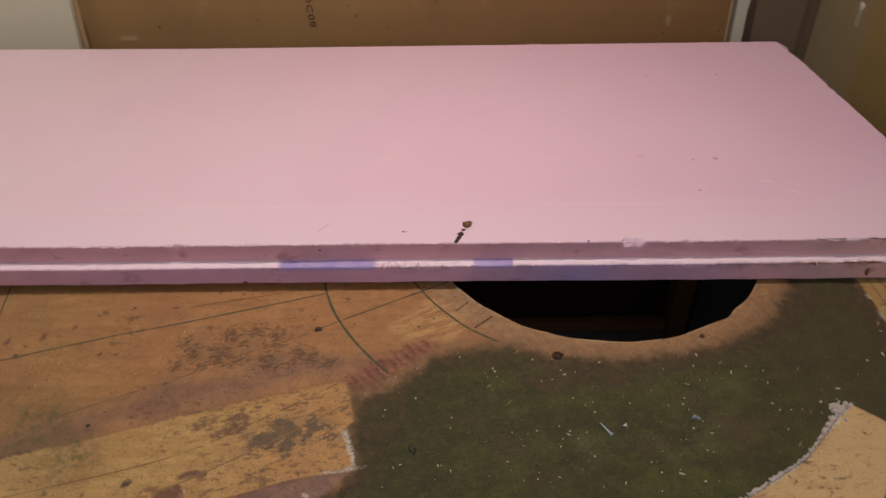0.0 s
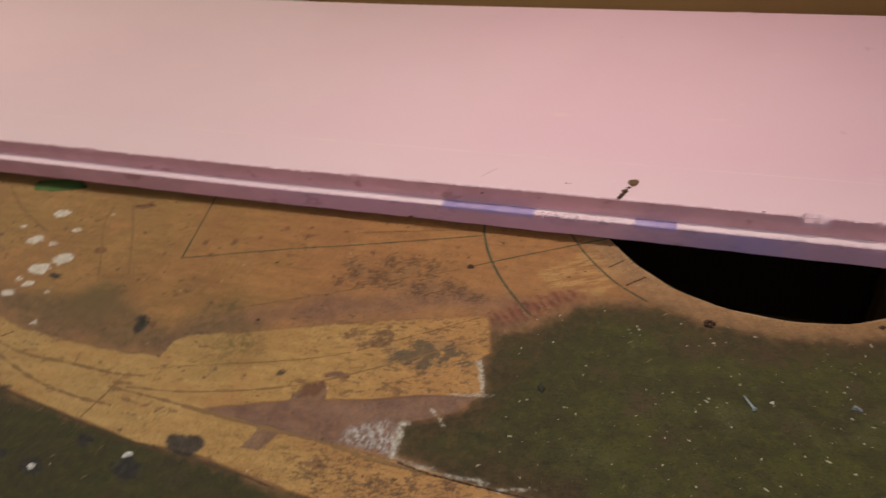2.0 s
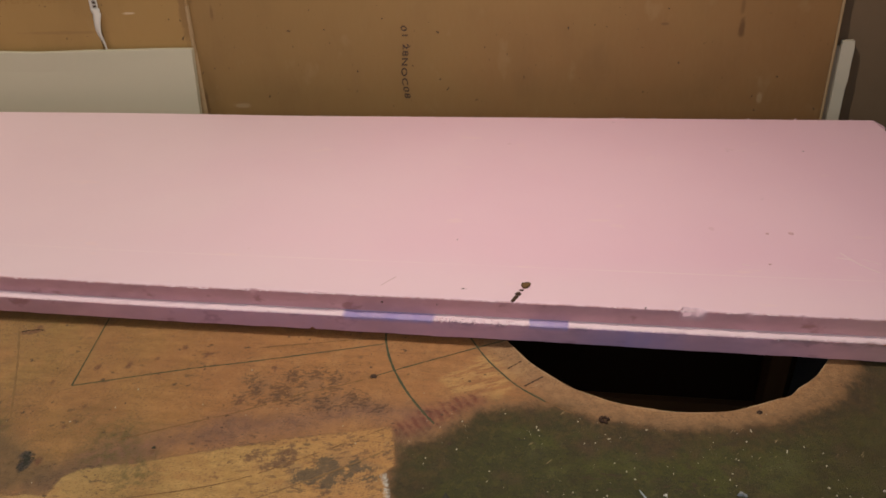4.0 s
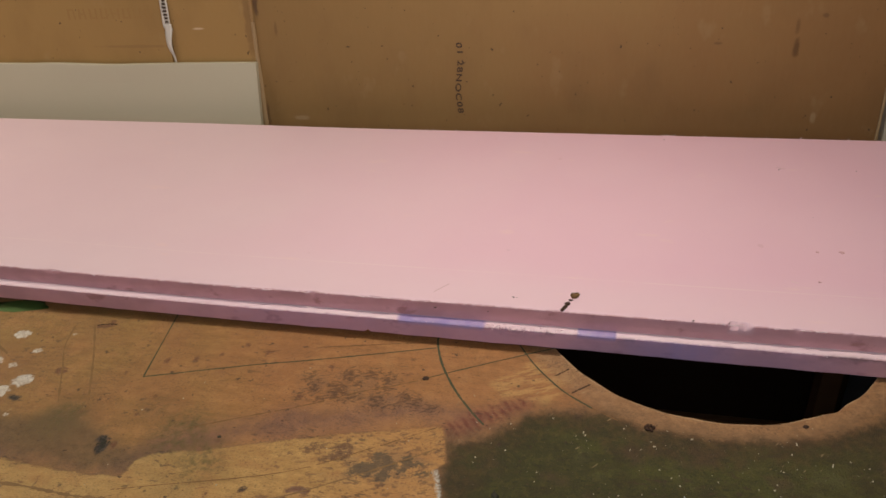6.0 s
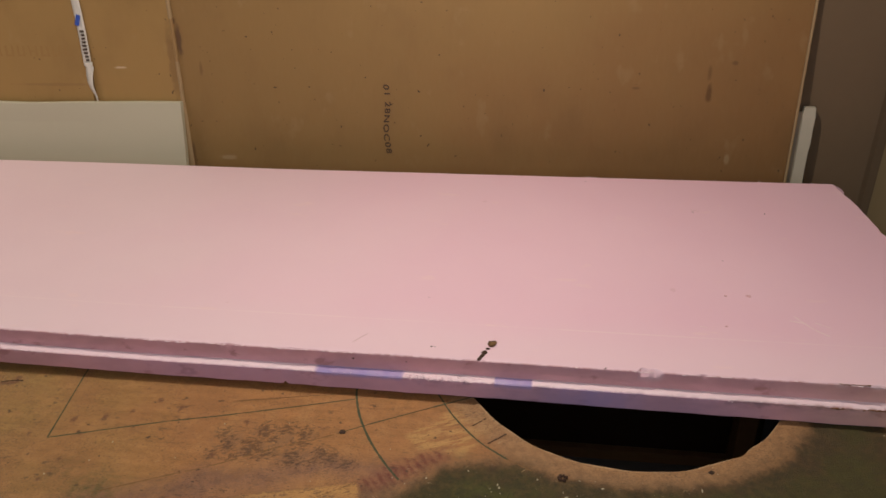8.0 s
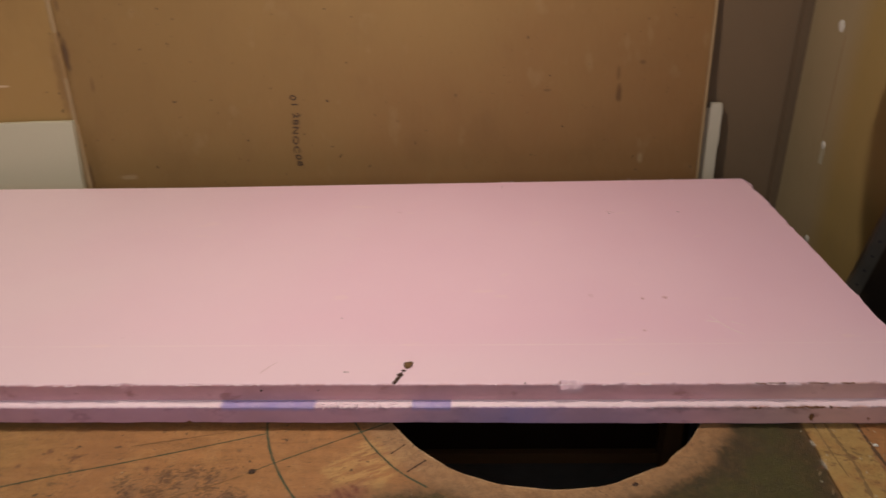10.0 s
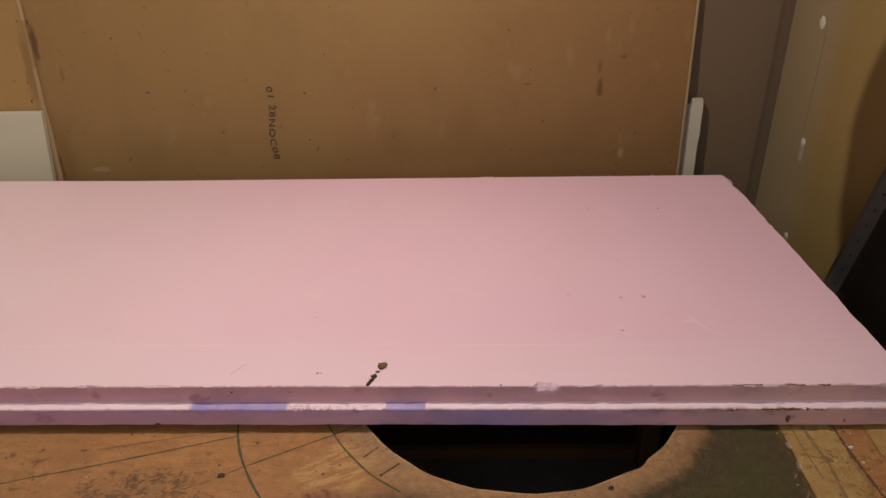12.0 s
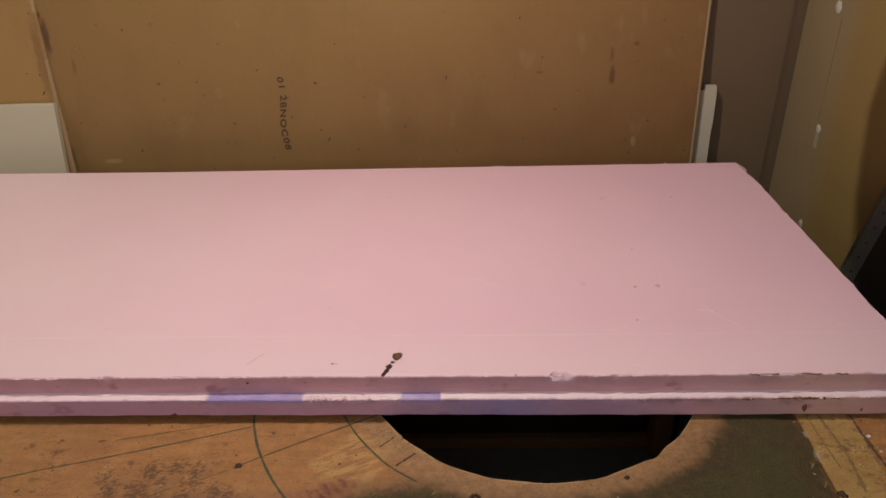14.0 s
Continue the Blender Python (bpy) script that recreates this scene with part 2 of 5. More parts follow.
    out = stained(out, "grey_scar", 0.020, (0.28, 0.46), 0.92, n.mix(mid, (0.070, 0.049, 0.027), (0.145, 0.095, 0.048)))
    out = stained(out, "scuff", 0.016, (0.38, 0.50), 0.92, n.mix(mid, (0.095, 0.048, 0.024), (0.195, 0.096, 0.041)))
    out = stained(out, "rust", 0.007, (0.34, 0.50), 0.85, n.mix(mid, (0.095, 0.036, 0.018), (0.180, 0.074, 0.032)))
    out = stained(out, "char", 0.005, (0.34, 0.50), 0.9, (0.040, 0.026, 0.016))
    smear = n.math("ADD", n.field("smut"), n.math("ADD", off(wob, 0.010), off(mid, 0.008)))
    out = n.mix(n.math("MULTIPLY", n.ramp(smear, -0.0015, 0.003, 0.95, 0), n.ramp(fine, 0.28, 0.46, 0.75, 1.0)), out, n.mix(n.ramp(mid, 0.40, 0.70), (0.014, 0.013, 0.012), (0.055, 0.050, 0.044)))
    out = stained(out, "flake", 0.006, (0.38, 0.50), 0.95, n.mix(fine, (0.42, 0.39, 0.32), (0.72, 0.69, 0.62)))
    # pale line on the cut-out edge: the light it catches, put into colour
    out = n.mix(n.ramp(n.math("ADD", n.field("rim"), off(fine, 0.003)), 0.0004, 0.0020, 0.5, 0), out, (0.48, 0.33, 0.18))
    # thin green haze and white spatter
    haze = n.math("MULTIPLY", n.ramp(n.math("ADD", n.field("haze"), off(wide, 0.05)), -0.03, 0.03, 1, 0), n.ramp(mid, 0.35, 0.65, 0.1, 0.85))
    out = n.mix(haze, out, (0.100, 0.078, 0.024))
    white = n.ramp(n.math("ADD", n.field("spatter"), n.math("ADD", off(n.noise(120, 3), 0.014), off(fine, 0.006))), -0.002, 0.001, 1, 0)
    out = n.mix(n.math("MULTIPLY", white, n.ramp(mid, 0.32, 0.55, 0.5, 0.95)), out, (0.62, 0.58, 0.50))
    frost = n.math("MULTIPLY", n.ramp(n.math("ADD", n.field("frost"), off(wob, 0.02)), -0.010, 0.006, 1, 0), n.ramp(n.noise(210, 6, (1, 0.6, 1), 0.78), 0.42, 0.60))
    out = n.mix(n.math("MULTIPLY", frost, 0.82), out, (0.56, 0.545, 0.54))
    # worn grain: short dark fibres and pale scratches
    fibre = n.math("MULTIPLY", n.ramp(n.noise(260, 3, (0.22, 1.3, 1), 0.6, 0.28), 0.60, 0.70), n.ramp(n.noise(9, 4), 0.40, 0.62, 0.1, 0.6))
    out = n.mix(fibre, out, (0.075, 0.042, 0.022))
    nicks = n.math("MULTIPLY", n.ramp(n.noise(210, 2, (0.25, 1.1, 1), 0.5, 0.9), 0.68, 0.74), n.ramp(n.noise(6, 4), 0.45, 0.6, 0.0, 0.5))
    out = n.mix(nicks, out, (0.46, 0.33, 0.18))
    # dark flecks all over, in loose clusters
    cluster = n.math("MULTIPLY", n.ramp(n.noise(13, 3), 0.52, 0.66), n.ramp(n.noise(150, 3, (0.6, 1.2, 1), 0.6), 0.56, 0.64))
    out = n.mix(n.math("MULTIPLY", cluster, 0.7), out, (0.060, 0.034, 0.020))
    out = n.mix(n.ramp(n.noise(85, 2), 0.695, 0.725, 0, 0.8), out, (0.055, 0.028, 0.015))
    out = n.mix(n.ramp(n.noise(230, 2), 0.675, 0.715, 0, 0.65), out, (0.055, 0.030, 0.016))
    # crisp fine wear: dark pores and pale dust over everything
    pores = n.noise(620, 3, (0.55, 1.25, 1), 0.7, 0.2)
    dust = n.noise(900, 2, rough=0.7)
    patchy = n.ramp(n.noise(18, 4), 0.35, 0.65, 0.35, 1.0)
    out = n.mix(n.math("MULTIPLY", n.ramp(pores, 0.50, 0.66), n.math("MULTIPLY", patchy, n.math("MULTIPLY", 0.75, n.ramp(n.math("MULTIPLY", yellow_mask, n.math("SUBTRACT", 1.0, calm)), 0, 0.8, 1, 0.45)))), out, n.mix(0.78, out, (0.012, 0.007, 0.004)))
    out = n.mix(n.math("MULTIPLY", n.ramp(dust, 0.58, 0.74), n.math("MULTIPLY", patchy, n.ramp(sooty, 0, 0.5, 0.5, 0.08))), out, n.mix(0.45, out, (0.55, 0.46, 0.32)))
    n.color(n.mix(1.0, out, (1.14, 1.14, 1.12), "MULTIPLY"))
    n.rough(n.math("ADD", n.ramp(green_mask, 0, 1, 0.60, 0.74), n.math("ADD", n.math("MULTIPLY", glue, -0.22), off(mid, 0.2))))
    height = n.math("ADD", n.math("MULTIPLY", green_mask, n.math("ADD", n.math("MULTIPLY", fine, 1.6), grit)), n.math("ADD", n.math("MULTIPLY", grain, 0.7), n.math("MULTIPLY", yellow_mask, -0.6)))
    return n.bump(n.math("SUBTRACT", height, n.math("MULTIPLY", pores, 0.8)), 0.75, 0.0016).mat


def make_foam():
    n = Nodes("pink_extruded_foam", 0.45)
    n.bsdf.inputs["Specular IOR Level"].default_value = 0.5
    big, fine = n.noise(3.0, 3), n.noise(420, 2)
    skin = n.mix(n.ramp(big, 0.3, 0.7), (0.815, 0.530, 0.644), (0.840, 0.566, 0.670))
    xyz = n.node("ShaderNodeSeparateXYZ", Vector=n.place)
    x, y = xyz.outputs[0], xyz.outputs[1]
    # skin paler towards the left end, the light there put into the colour
    left_pale = n.ramp(n.math("ADD", x, n.math("MULTIPLY", n.math("SUBTRACT", n.noise(5, 4), 0.5), 0.5)), 0.15, -0.75, 0, 0.6)
    skin = n.mix(left_pale, skin, n.mix(n.noise(14, 4), (0.79, 0.630, 0.655), (0.84, 0.68, 0.695)))
    # paler towards the front edge, and a fine groove behind it
    skin = n.mix(n.ramp(n.math("ADD", y, n.math("MULTIPLY", n.math("SUBTRACT", n.noise(9, 3), 0.5), 0.06)), 0.02, 0.13, 0.40, 0), skin, (0.83, 0.655, 0.703))
    groove = n.ramp(n.math("ABSOLUTE", n.math("SUBTRACT", y, 0.0775)), 0.0005, 0.0018, 0.40, 0)
    groove = n.math("MULTIPLY", groove, n.ramp(n.noise(6, 4, (1.5, 0.2, 1), 0.7), 0.40, 0.62, 0.30, 1.0))
    skin = n.mix(groove, skin, (0.90, 0.72, 0.72))
    scuff = n.ramp(n.noise(26, 3, (0.5, 1.6, 1)), 0.66, 0.74, 0, 0.35)
    skin = n.mix(scuff, skin, (0.88, 0.64, 0.64))
    dots = n.ramp(n.noise(34, 1), 0.80, 0.82, 0, 0.2)
    skin = n.mix(dots, skin, (0.48, 0.25, 0.26))
    # sawn faces
    cut = n.mix(n.noise(90, 4, (0.4, 1, 1)), (0.615, 0.300, 0.338), (0.725, 0.400, 0.432))
    cut = n.mix(n.ramp(x, 0.28, 0.46, 0, 0.75), cut, (0.66, 0.405, 0.345))
    cut = n.mix(n.ramp(n.noise(22, 4, (0.7, 1, 1)), 0.42, 0.68, 0, 0.5), cut, (0.50, 0.265, 0.275))
    stain = n.ramp(n.noise(45, 4, (0.6, 1, 1)), 0.59, 0.70, 0, 0.6)
    cut = n.mix(stain, cut, (0.34, 0.135, 0.115))
    out = n.mix(n.field("sawn"), skin, cut)
    out = n.mix(n.math("MULTIPLY", n.field("pale"), 0.75), out, (0.84, 0.68, 0.72))
    # blotchy darker brown just under the ledge edge
    out = n.mix(n.math("MULTIPLY", n.field("under_ledge"), n.ramp(n.noise(55, 4, (0.5, 1, 1), 0.65), 0.40, 0.62)), out, (0.235, 0.140, 0.120))
    # bruised violet ink on the ledge, and a violet tint over the lower lip
    out = n.mix(n.math("MULTIPLY", n.field("ink"), n.math("MULTIPLY", n.ramp(n.noise(70, 4), 0.3, 0.7, 0.85, 1.0), n.ramp(n.noise(24, 4, (1, 0.3, 0.3)), 0.35, 0.6, 0.85, 1.0))), out, (0.345, 0.270, 0.530))
    n.color(out)
    return n.bump(n.math("ADD", fine, n.math("MULTIPLY", n.noise(60, 3), 0.6)), 0.10, 0.0006).mat


def make_gypsum_paper(name, a, b, upper_tones, spots=()):
    n = Nodes(name, 0.7)
    big, fibre = n.noise(2.2, 4), n.noise(160, 3, (1, 1, 0.25))
    col = n.mix(n.ramp(big, 0.3, 0.7), a, b)
    at = n.node("ShaderNodeSeparateXYZ", Vector=n.place)
    # yellower and a little paler towards the upper left
    upper_left = n.math("ADD", n.math("SUBTRACT", n.math("MULTIPLY", at.outputs[2], 1.6), at.outputs[0]), n.math("MULTIPLY", n.math("SUBTRACT", n.noise(4, 4), 0.5), 0.9))
    col = n.mix(n.ramp(upper_left, -0.25, 0.75, 0, 0.85), col, n.mix(big, *upper_tones))
    col = n.mix(n.ramp(n.noise(7, 5, (1, 1, 0.7)), 0.45, 0.75, 0, 0.28), col, (0.155, 0.080, 0.026))
    col = n.mix(n.ramp(fibre, 0.3, 0.8, 0, 0.04), col, (0.40, 0.27, 0.13))
    col = n.mix(n.ramp(n.noise(22, 3, (1, 1, 0.6)), 0.62, 0.75, 0, 0.16), col, (0.42, 0.29, 0.15))
    col = n.mix(n.ramp(n.noise(110, 0.5), 0.80, 0.815, 0, 0.85), col, (0.045, 0.025, 0.012))
    col = n.mix(n.ramp(n.noise(190, 0.5), 0.80, 0.82, 0, 0.7), col, (0.06, 0.03, 0.014))
    for x, z, rx, rz, strength, tint in spots:
        away = n.node("ShaderNodeVectorMath", **{})
        away.operation = "LENGTH"
        m = n.node("ShaderNodeMapping", Vector=n.place, Location=(-x / rx, 0, -z / rz), Scale=(1 / rx, 0, 1 / rz))
        n.put(away.inputs[0], m.outputs[0])
        ragged = n.math("ADD", away.outputs["Value"], n.math("MULTIPLY", n.math("SUBTRACT", n.noise(70, 4), 0.5), 1.1))
        col = n.mix(n.ramp(ragged, 0.45, 1.15, strength, 0), col, tint)
    return n.color(col).bump(fibre, 0.12, 0.0005).mat


PLY = make_plywood()
FOAM = make_foam()
PAPER = make_gypsum_paper("brown_board_paper", (0.222, 0.112, 0.036), (0.262, 0.134, 0.043), ((0.246, 0.146, 0.046), (0.286, 0.170, 0.055)), (
    (0.369, 0.178, 0.007, 0.020, 0.8, (0.105, 0.048, 0.012)), (0.366, 0.217, 0.005, 0.018, 0.5, (0.11, 0.052, 0.014)), (0.228, 0.187, 0.009, 0.003, 0.6, (0.13, 0.065, 0.024)),
    (-0.6935, 0.278, 0.0065, 0.036, 0.85, (0.095, 0.048, 0.022)), (-0.700, 0.318, 0.006, 0.007, 0.8, (0.09, 0.045, 0.02)), (-0.690, 0.372, 0.004, 0.014, 0.6, (0.10, 0.05, 0.02)), (-0.655, 0.222, 0.004, 0.016, 0.5, (0.13, 0.065, 0.024)), (-0.62, 0.035, 0.020, 0.006, 0.5, (0.42, 0.30, 0.17)),
    (0.42, 0.045, 0.006, 0.012, 0.5, (0.40, 0.28, 0.15)), (-0.6965, 0.04, 0.004, 0.03, 0.7, (0.11, 0.055, 0.022)), (0.41, 0.235, 0.006, 0.004, 0.5, (0.10, 0.05, 0.02))))
PAPER_WARM = make_gypsum_paper("tan_board_paper", (0.320, 0.188, 0.060), (0.360, 0.216, 0.070), ((0.320, 0.190, 0.060), (0.360, 0.218, 0.070)), (
    (-0.826, 0.2255, 0.015, 0.0028, 0.8, (0.60, 0.47, 0.32)), (-0.712, 0.235, 0.010, 0.09, 0.6, (0.185, 0.100, 0.036)), (-0.98, 0.19, 0.10, 0.004, 0.4, (0.22, 0.12, 0.045))))
PALE_PAPER = plain("pale_edge_paper", (0.325, 0.215, 0.105), (0.40, 0.28, 0.145), 40)
TAN_EDGE = plain("tan_edge_paper", (0.25, 0.145, 0.052), (0.36, 0.225, 0.095), 30)
WHITE_SHEET = plain("white_sheet", (0.475, 0.440, 0.325), (0.515, 0.480, 0.357), 5, 0.55, bump=0.05)
WHITE_TRIM = plain("white_trim_paint", (0.50, 0.455, 0.355), (0.58, 0.53, 0.42), 14, 0.5, bump=0.08)
WALL_BROWN = plain("brown_grey_wall", (0.146, 0.096, 0.054), (0.178, 0.118, 0.067), 6, 0.85, bump=0.1)


def make_wallboard():
    """Bare wallboard, skimmed greyer beside the corner joint."""
    n = Nodes("raw_olive_wallboard", 0.85)
    y = n.node("ShaderNodeSeparateXYZ", Vector=n.place).outputs[1]
    paper = n.mix(n.noise(4), (0.238, 0.160, 0.049), (0.272, 0.186, 0.060))
    skim = n.mix(n.noise(9, 5), (0.250, 0.186, 0.096), (0.286, 0.216, 0.116))
    wave = n.math("ADD", y, n.math("MULTIPLY", n.math("SUBTRACT", n.noise(5, 3, (1, 1, 0.4)), 0.5), 0.05))
    out = n.mix(n.ramp(wave, 0.535, 0.635), paper, skim)
    out = n.mix(n.ramp(n.noise(60, 4, (1, 1, 0.3)), 0.55, 0.75, 0, 0.15), out, (0.16, 0.12, 0.055))
    return n.color(out).bump(n.noise(90, 4), 0.12, 0.001).mat


WALL_OLIVE = make_wallboard()
WALL_PLAIN = plain("room_wall_paint", (0.13, 0.115, 0.095), (0.17, 0.15, 0.125), 3, 0.9, bump=0.05)
FLOOR_MAT = plain("concrete_floor", (0.24, 0.22, 0.20), (0.31, 0.29, 0.265), 5, 0.85, bump=0.3)
GREY_CORNER = plain("grey_corner_strip", (0.110, 0.072, 0.040), (0.136, 0.092, 0.052), 10, 0.85)
COMPOUND = plain("white_filler", (0.46, 0.44, 0.37), (0.58, 0.56, 0.50), 80, 0.9)
COMPOUND_THIN = plain("thin_filler", (0.30, 0.27, 0.18), (0.37, 0.335, 0.24), 60, 0.9)
STEEL = plain("galvanised_steel", (0.048, 0.040, 0.029), (0.096, 0.081, 0.058), 40, 0.65, 0.2, bump=0.1)
BLACK_HOLE = plain("black_shadow_paint", (0.012, 0.011, 0.010), (0.02, 0.018, 0.016), 20, 0.9)
DARK_BACK = plain("dark_brown_board", (0.040, 0.020, 0.009), (0.065, 0.033, 0.015), 9, 0.85)
JOIST = plain("old_joist_wood", (0.20, 0.115, 0.050), (0.28, 0.165, 0.075), 9, 0.8, stretch=(0.3, 3, 3))
DARK_JOIST = plain("dark_joist_wood", (0.30, 0.15, 0.062), (0.40, 0.21, 0.09), 9, 0.85)
BLUE_PANEL = plain("dull_blue_panel", (0.24, 0.275, 0.33), (0.30, 0.34, 0.40), 12, 0.6)
SHELF_GREY = plain("dusty_dark_board", (0.19, 0.165, 0.145), (0.31, 0.28, 0.25), 22, 0.8)
INK = plain("faded_black_ink", (0.022, 0.014, 0.010), (0.10, 0.055, 0.026), 160, 0.8)
PALE_INK = plain("faint_brown_ink", (0.285, 0.165, 0.054), (0.345, 0.204, 0.066), 60, 0.8)
GREEN_PEN = plain("green_marker_ink", (0.036, 0.056, 0.030), (0.100, 0.088, 0.040), 70, 0.8)
PENCIL = plain("pencil_line", (0.115, 0.066, 0.030), (0.30, 0.155, 0.055), 90, 0.8)
CHAR = plain("black_cut_mark", (0.034, 0.019, 0.012), (0.080, 0.040, 0.022), 150, 0.9)
CRUMB = plain("pale_crumbs", (0.34, 0.29, 0.17), (0.70, 0.65, 0.50), 90, 0.9)
DARK_LUMP = plain("dark_green_black_lump", (0.022, 0.024, 0.014), (0.060, 0.055, 0.034), 160, 0.9)
BLUE_PLASTIC = plain("pale_blue_plastic", (0.34, 0.42, 0.48), (0.52, 0.58, 0.60), 100, 0.5)
TAPE_WHITE = plain("white_board_tape", (0.60, 0.57, 0.50), (0.72, 0.69, 0.62), 40, 0.5)
TAPE_BLUE = plain("blue_tape_print", (0.03, 0.08, 0.40), (0.05, 0.11, 0.46), 60, 0.5)


# ---- builders ----
def part(name, bm, material, parent=None, label="", smooth=False):
    """Links a bmesh as one mesh object."""
    mesh = bpy.data.meshes.new(name)
    bm.normal_update()
    bm.to_mesh(mesh)
    bm.free()
    return mesh_part(name, mesh, material, parent, label, smooth)


def mesh_part(name, mesh, material, parent=None, label="", smooth=False):
    mesh.materials.append(material)
    if smooth:
        mesh.shade_smooth()
    ob = new(name, mesh)
    if parent:
        ob.parent = parent
    return tagged(ob, label=label)


def box(lo, hi, bevel=0.0, bm=None, m=None):
    bm = bm or bmesh.new()
    made = bmesh.ops.create_cube(bm, size=1)["verts"]
    lo, hi = Vector(lo), Vector(hi)
    for v in made:
        v.co = Vector([lo[k] + (v.co[k] + 0.5) * (hi[k] - lo[k]) for k in range(3)])
        if m:
            v.co = m @ v.co
    if bevel:
        edges = list({e for v in made for e in v.link_edges})
        bmesh.ops.bevel(bm, geom=edges, offset=bevel, segments=2, affect="EDGES", profile=0.6)
    return bm


def blob(bm, at, size, rng, rough=0.35, turn=None):
    made = bmesh.ops.create_icosphere(bm, subdivisions=2 if max(size) > 0.0035 else 1, radius=1)["verts"]
    spin = Matrix.Rotation(rng.uniform(0, 6.28) if turn is None else turn, 3, "Z")
    for v in made:
        c = v.co * (1 + rng.uniform(-rough, rough))
        v.co = spin @ Vector((c.x * size[0], c.y * size[1], c.z * size[2])) + Vector(at)


def smooth_line(points, per=8):
    """A Catmull-Rom curve through plan points."""
    p = [Vector((*q, 0)) for q in points]
    p = [2 * p[0] - p[1], *p, 2 * p[-1] - p[-2]]
    out = []
    for a, b, c, d in zip(p, p[1:], p[2:], p[3:]):
        for k in range(per):
            t = k / per
            out.append(0.5 * (2 * b + (c - a) * t + (2 * a - 5 * b + 4 * c - d) * t * t + (3 * b - a - 3 * c + d) * t**3))
    return out + [p[-2]]


def ribbon(points, width, z=0.0004, wobble=0.25, seed=1, per=8, thick=0.0002, gaps=0.0):
    """A thin drawn stroke on the board, uneven in width."""
    rng = random.Random(seed)
    line, bm = smooth_line(points, per), bmesh.new()
    rows = []
    for k, c in enumerate(line):
        along = (line[min(k + 1, len(line) - 1)] - line[max(k - 1, 0)]).normalized()
        side = Vector((-along.y, along.x, 0)) * width / 2 * (1 + rng.uniform(-wobble, wobble))
        rows.append([bm.verts.new((*(c + s * side).xy, z + h)) for s, h in ((-1, -thick), (-0.8, 0), (0.8, 0), (1, -thick))])
    for a, b in zip(rows, rows[1:]):
        if rng.random() < gaps:
            continue
        for k in range(3):
            bm.faces.new((a[k], b[k], b[k + 1], a[k + 1]))
    bmesh.ops.recalc_face_normals(bm, faces=bm.faces[:])
    return bm


# ---- the room ----
X0, X1, Y0, Y1, Z0, Z1 = -2.4, 0.72, -1.85, 0.782, -0.92, 1.50


def structure(name, lo, hi, material, label, category):
    return tagged(part(name, box(lo, hi), material), label=label, category=category, kind="structure")


structure("floor", (X0 - 0.1, Y0 - 0.1, Z0 - 0.1), (X1 + 0.1, Y1 + 0.1, Z0), FLOOR_MAT, "grey concrete workshop floor in shadow", "floor")
structure("ceiling", (X0 - 0.1, Y0 - 0.1, Z1), (X1 + 0.1, Y1 + 0.1, Z1 + 0.1), WALL_PLAIN, "plain dusky painted workshop ceiling above the bench", "ceiling")
structure("wall_back", (X0 - 0.1, Y1, Z0), (X1 + 0.1, Y1 + 0.1, Z1), WALL_BROWN, "dull brown-grey wall behind the leaning boards", "wall")
structure("wall_left", (X0 - 0.1, Y0, Z0), (X0, Y1, Z1), WALL_PLAIN, "plain dusky painted workshop side wall", "wall")
structure("wall_front", (X0 - 0.1, Y0 - 0.1, Z0), (X1 + 0.1, Y0, Z1), WALL_PLAIN, "plain dusky painted workshop wall behind the camera", "wall")
side_wall = structure("wall_right", (X1, Y0, Z0), (X1 + 0.1, Y1, Z1), WALL_OLIVE, "bare olive-tan wallboard with filled screw heads", "wall")


def shade_board():
    """Unseen rounded board hung from the ceiling, added to shade the side wall."""
    bm, rings = bmesh.new(), []
    for rad, z in ((0.004, 0.622), (0.040, 0.628), (0.058, 0.640), (0.074, 0.675), (0.084, 0.725), (0.080, 0.755), (0.070, 0.780), (0.0655, 0.805), (0.0655, Z1)):
        rings.append([bm.verts.new((0.223 + 0.06 * rad * math.cos(a), 0.1772 + rad * math.sin(a), z)) for a in np.linspace(0, 2 * math.pi, 28, endpoint=False)])
    for a, b in zip(rings, rings[1:]):
        for k in range(28):
            bm.faces.new((a[k], a[(k + 1) % 28], b[(k + 1) % 28], b[k]))
    bm.faces.new(rings[0][::-1])
    return tagged(part("shade_board", bm, WALL_PLAIN, smooth=True), label="plain flat rounded board, added unseen to shade the side wall", category="ceiling", kind="structure")


shade_board()
structure("trim", (0.7035, 0.762, Z0), (0.7195, 0.7815, Z1), GREY_CORNER, "dark grey corner strip between two walls", "trim")


def filler_spot(y, z, r, seed, drip=0.0):
    """A dab of filler over a screw head on the side wall."""
    rng, bm = random.Random(seed), bmesh.new()
    ring = [bm.verts.new((-0.0012, y + r * math.cos(a) * rng.uniform(0.85, 1.12), z + r * math.sin(a) * rng.uniform(0.85, 1.12))) for a in np.linspace(0, 2 * math.pi, 14, endpoint=False)]
    outer = [bm.verts.new((0.0, y + (v.co.y - y) * 1.25, z + (v.co.z - z) * 1.25)) for v in ring]
    bm.faces.new(ring)
    for k in range(14):
        bm.faces.new((ring[k], outer[k], outer[(k + 1) % 14], ring[(k + 1) % 14]))
    bmesh.ops.recalc_face_normals(bm, faces=bm.faces[:])
    for v in bm.verts:
        v.co.x += X1
    return part("filler_spot", bm, COMPOUND, side_wall, "white filler dab over a screw", smooth=True)


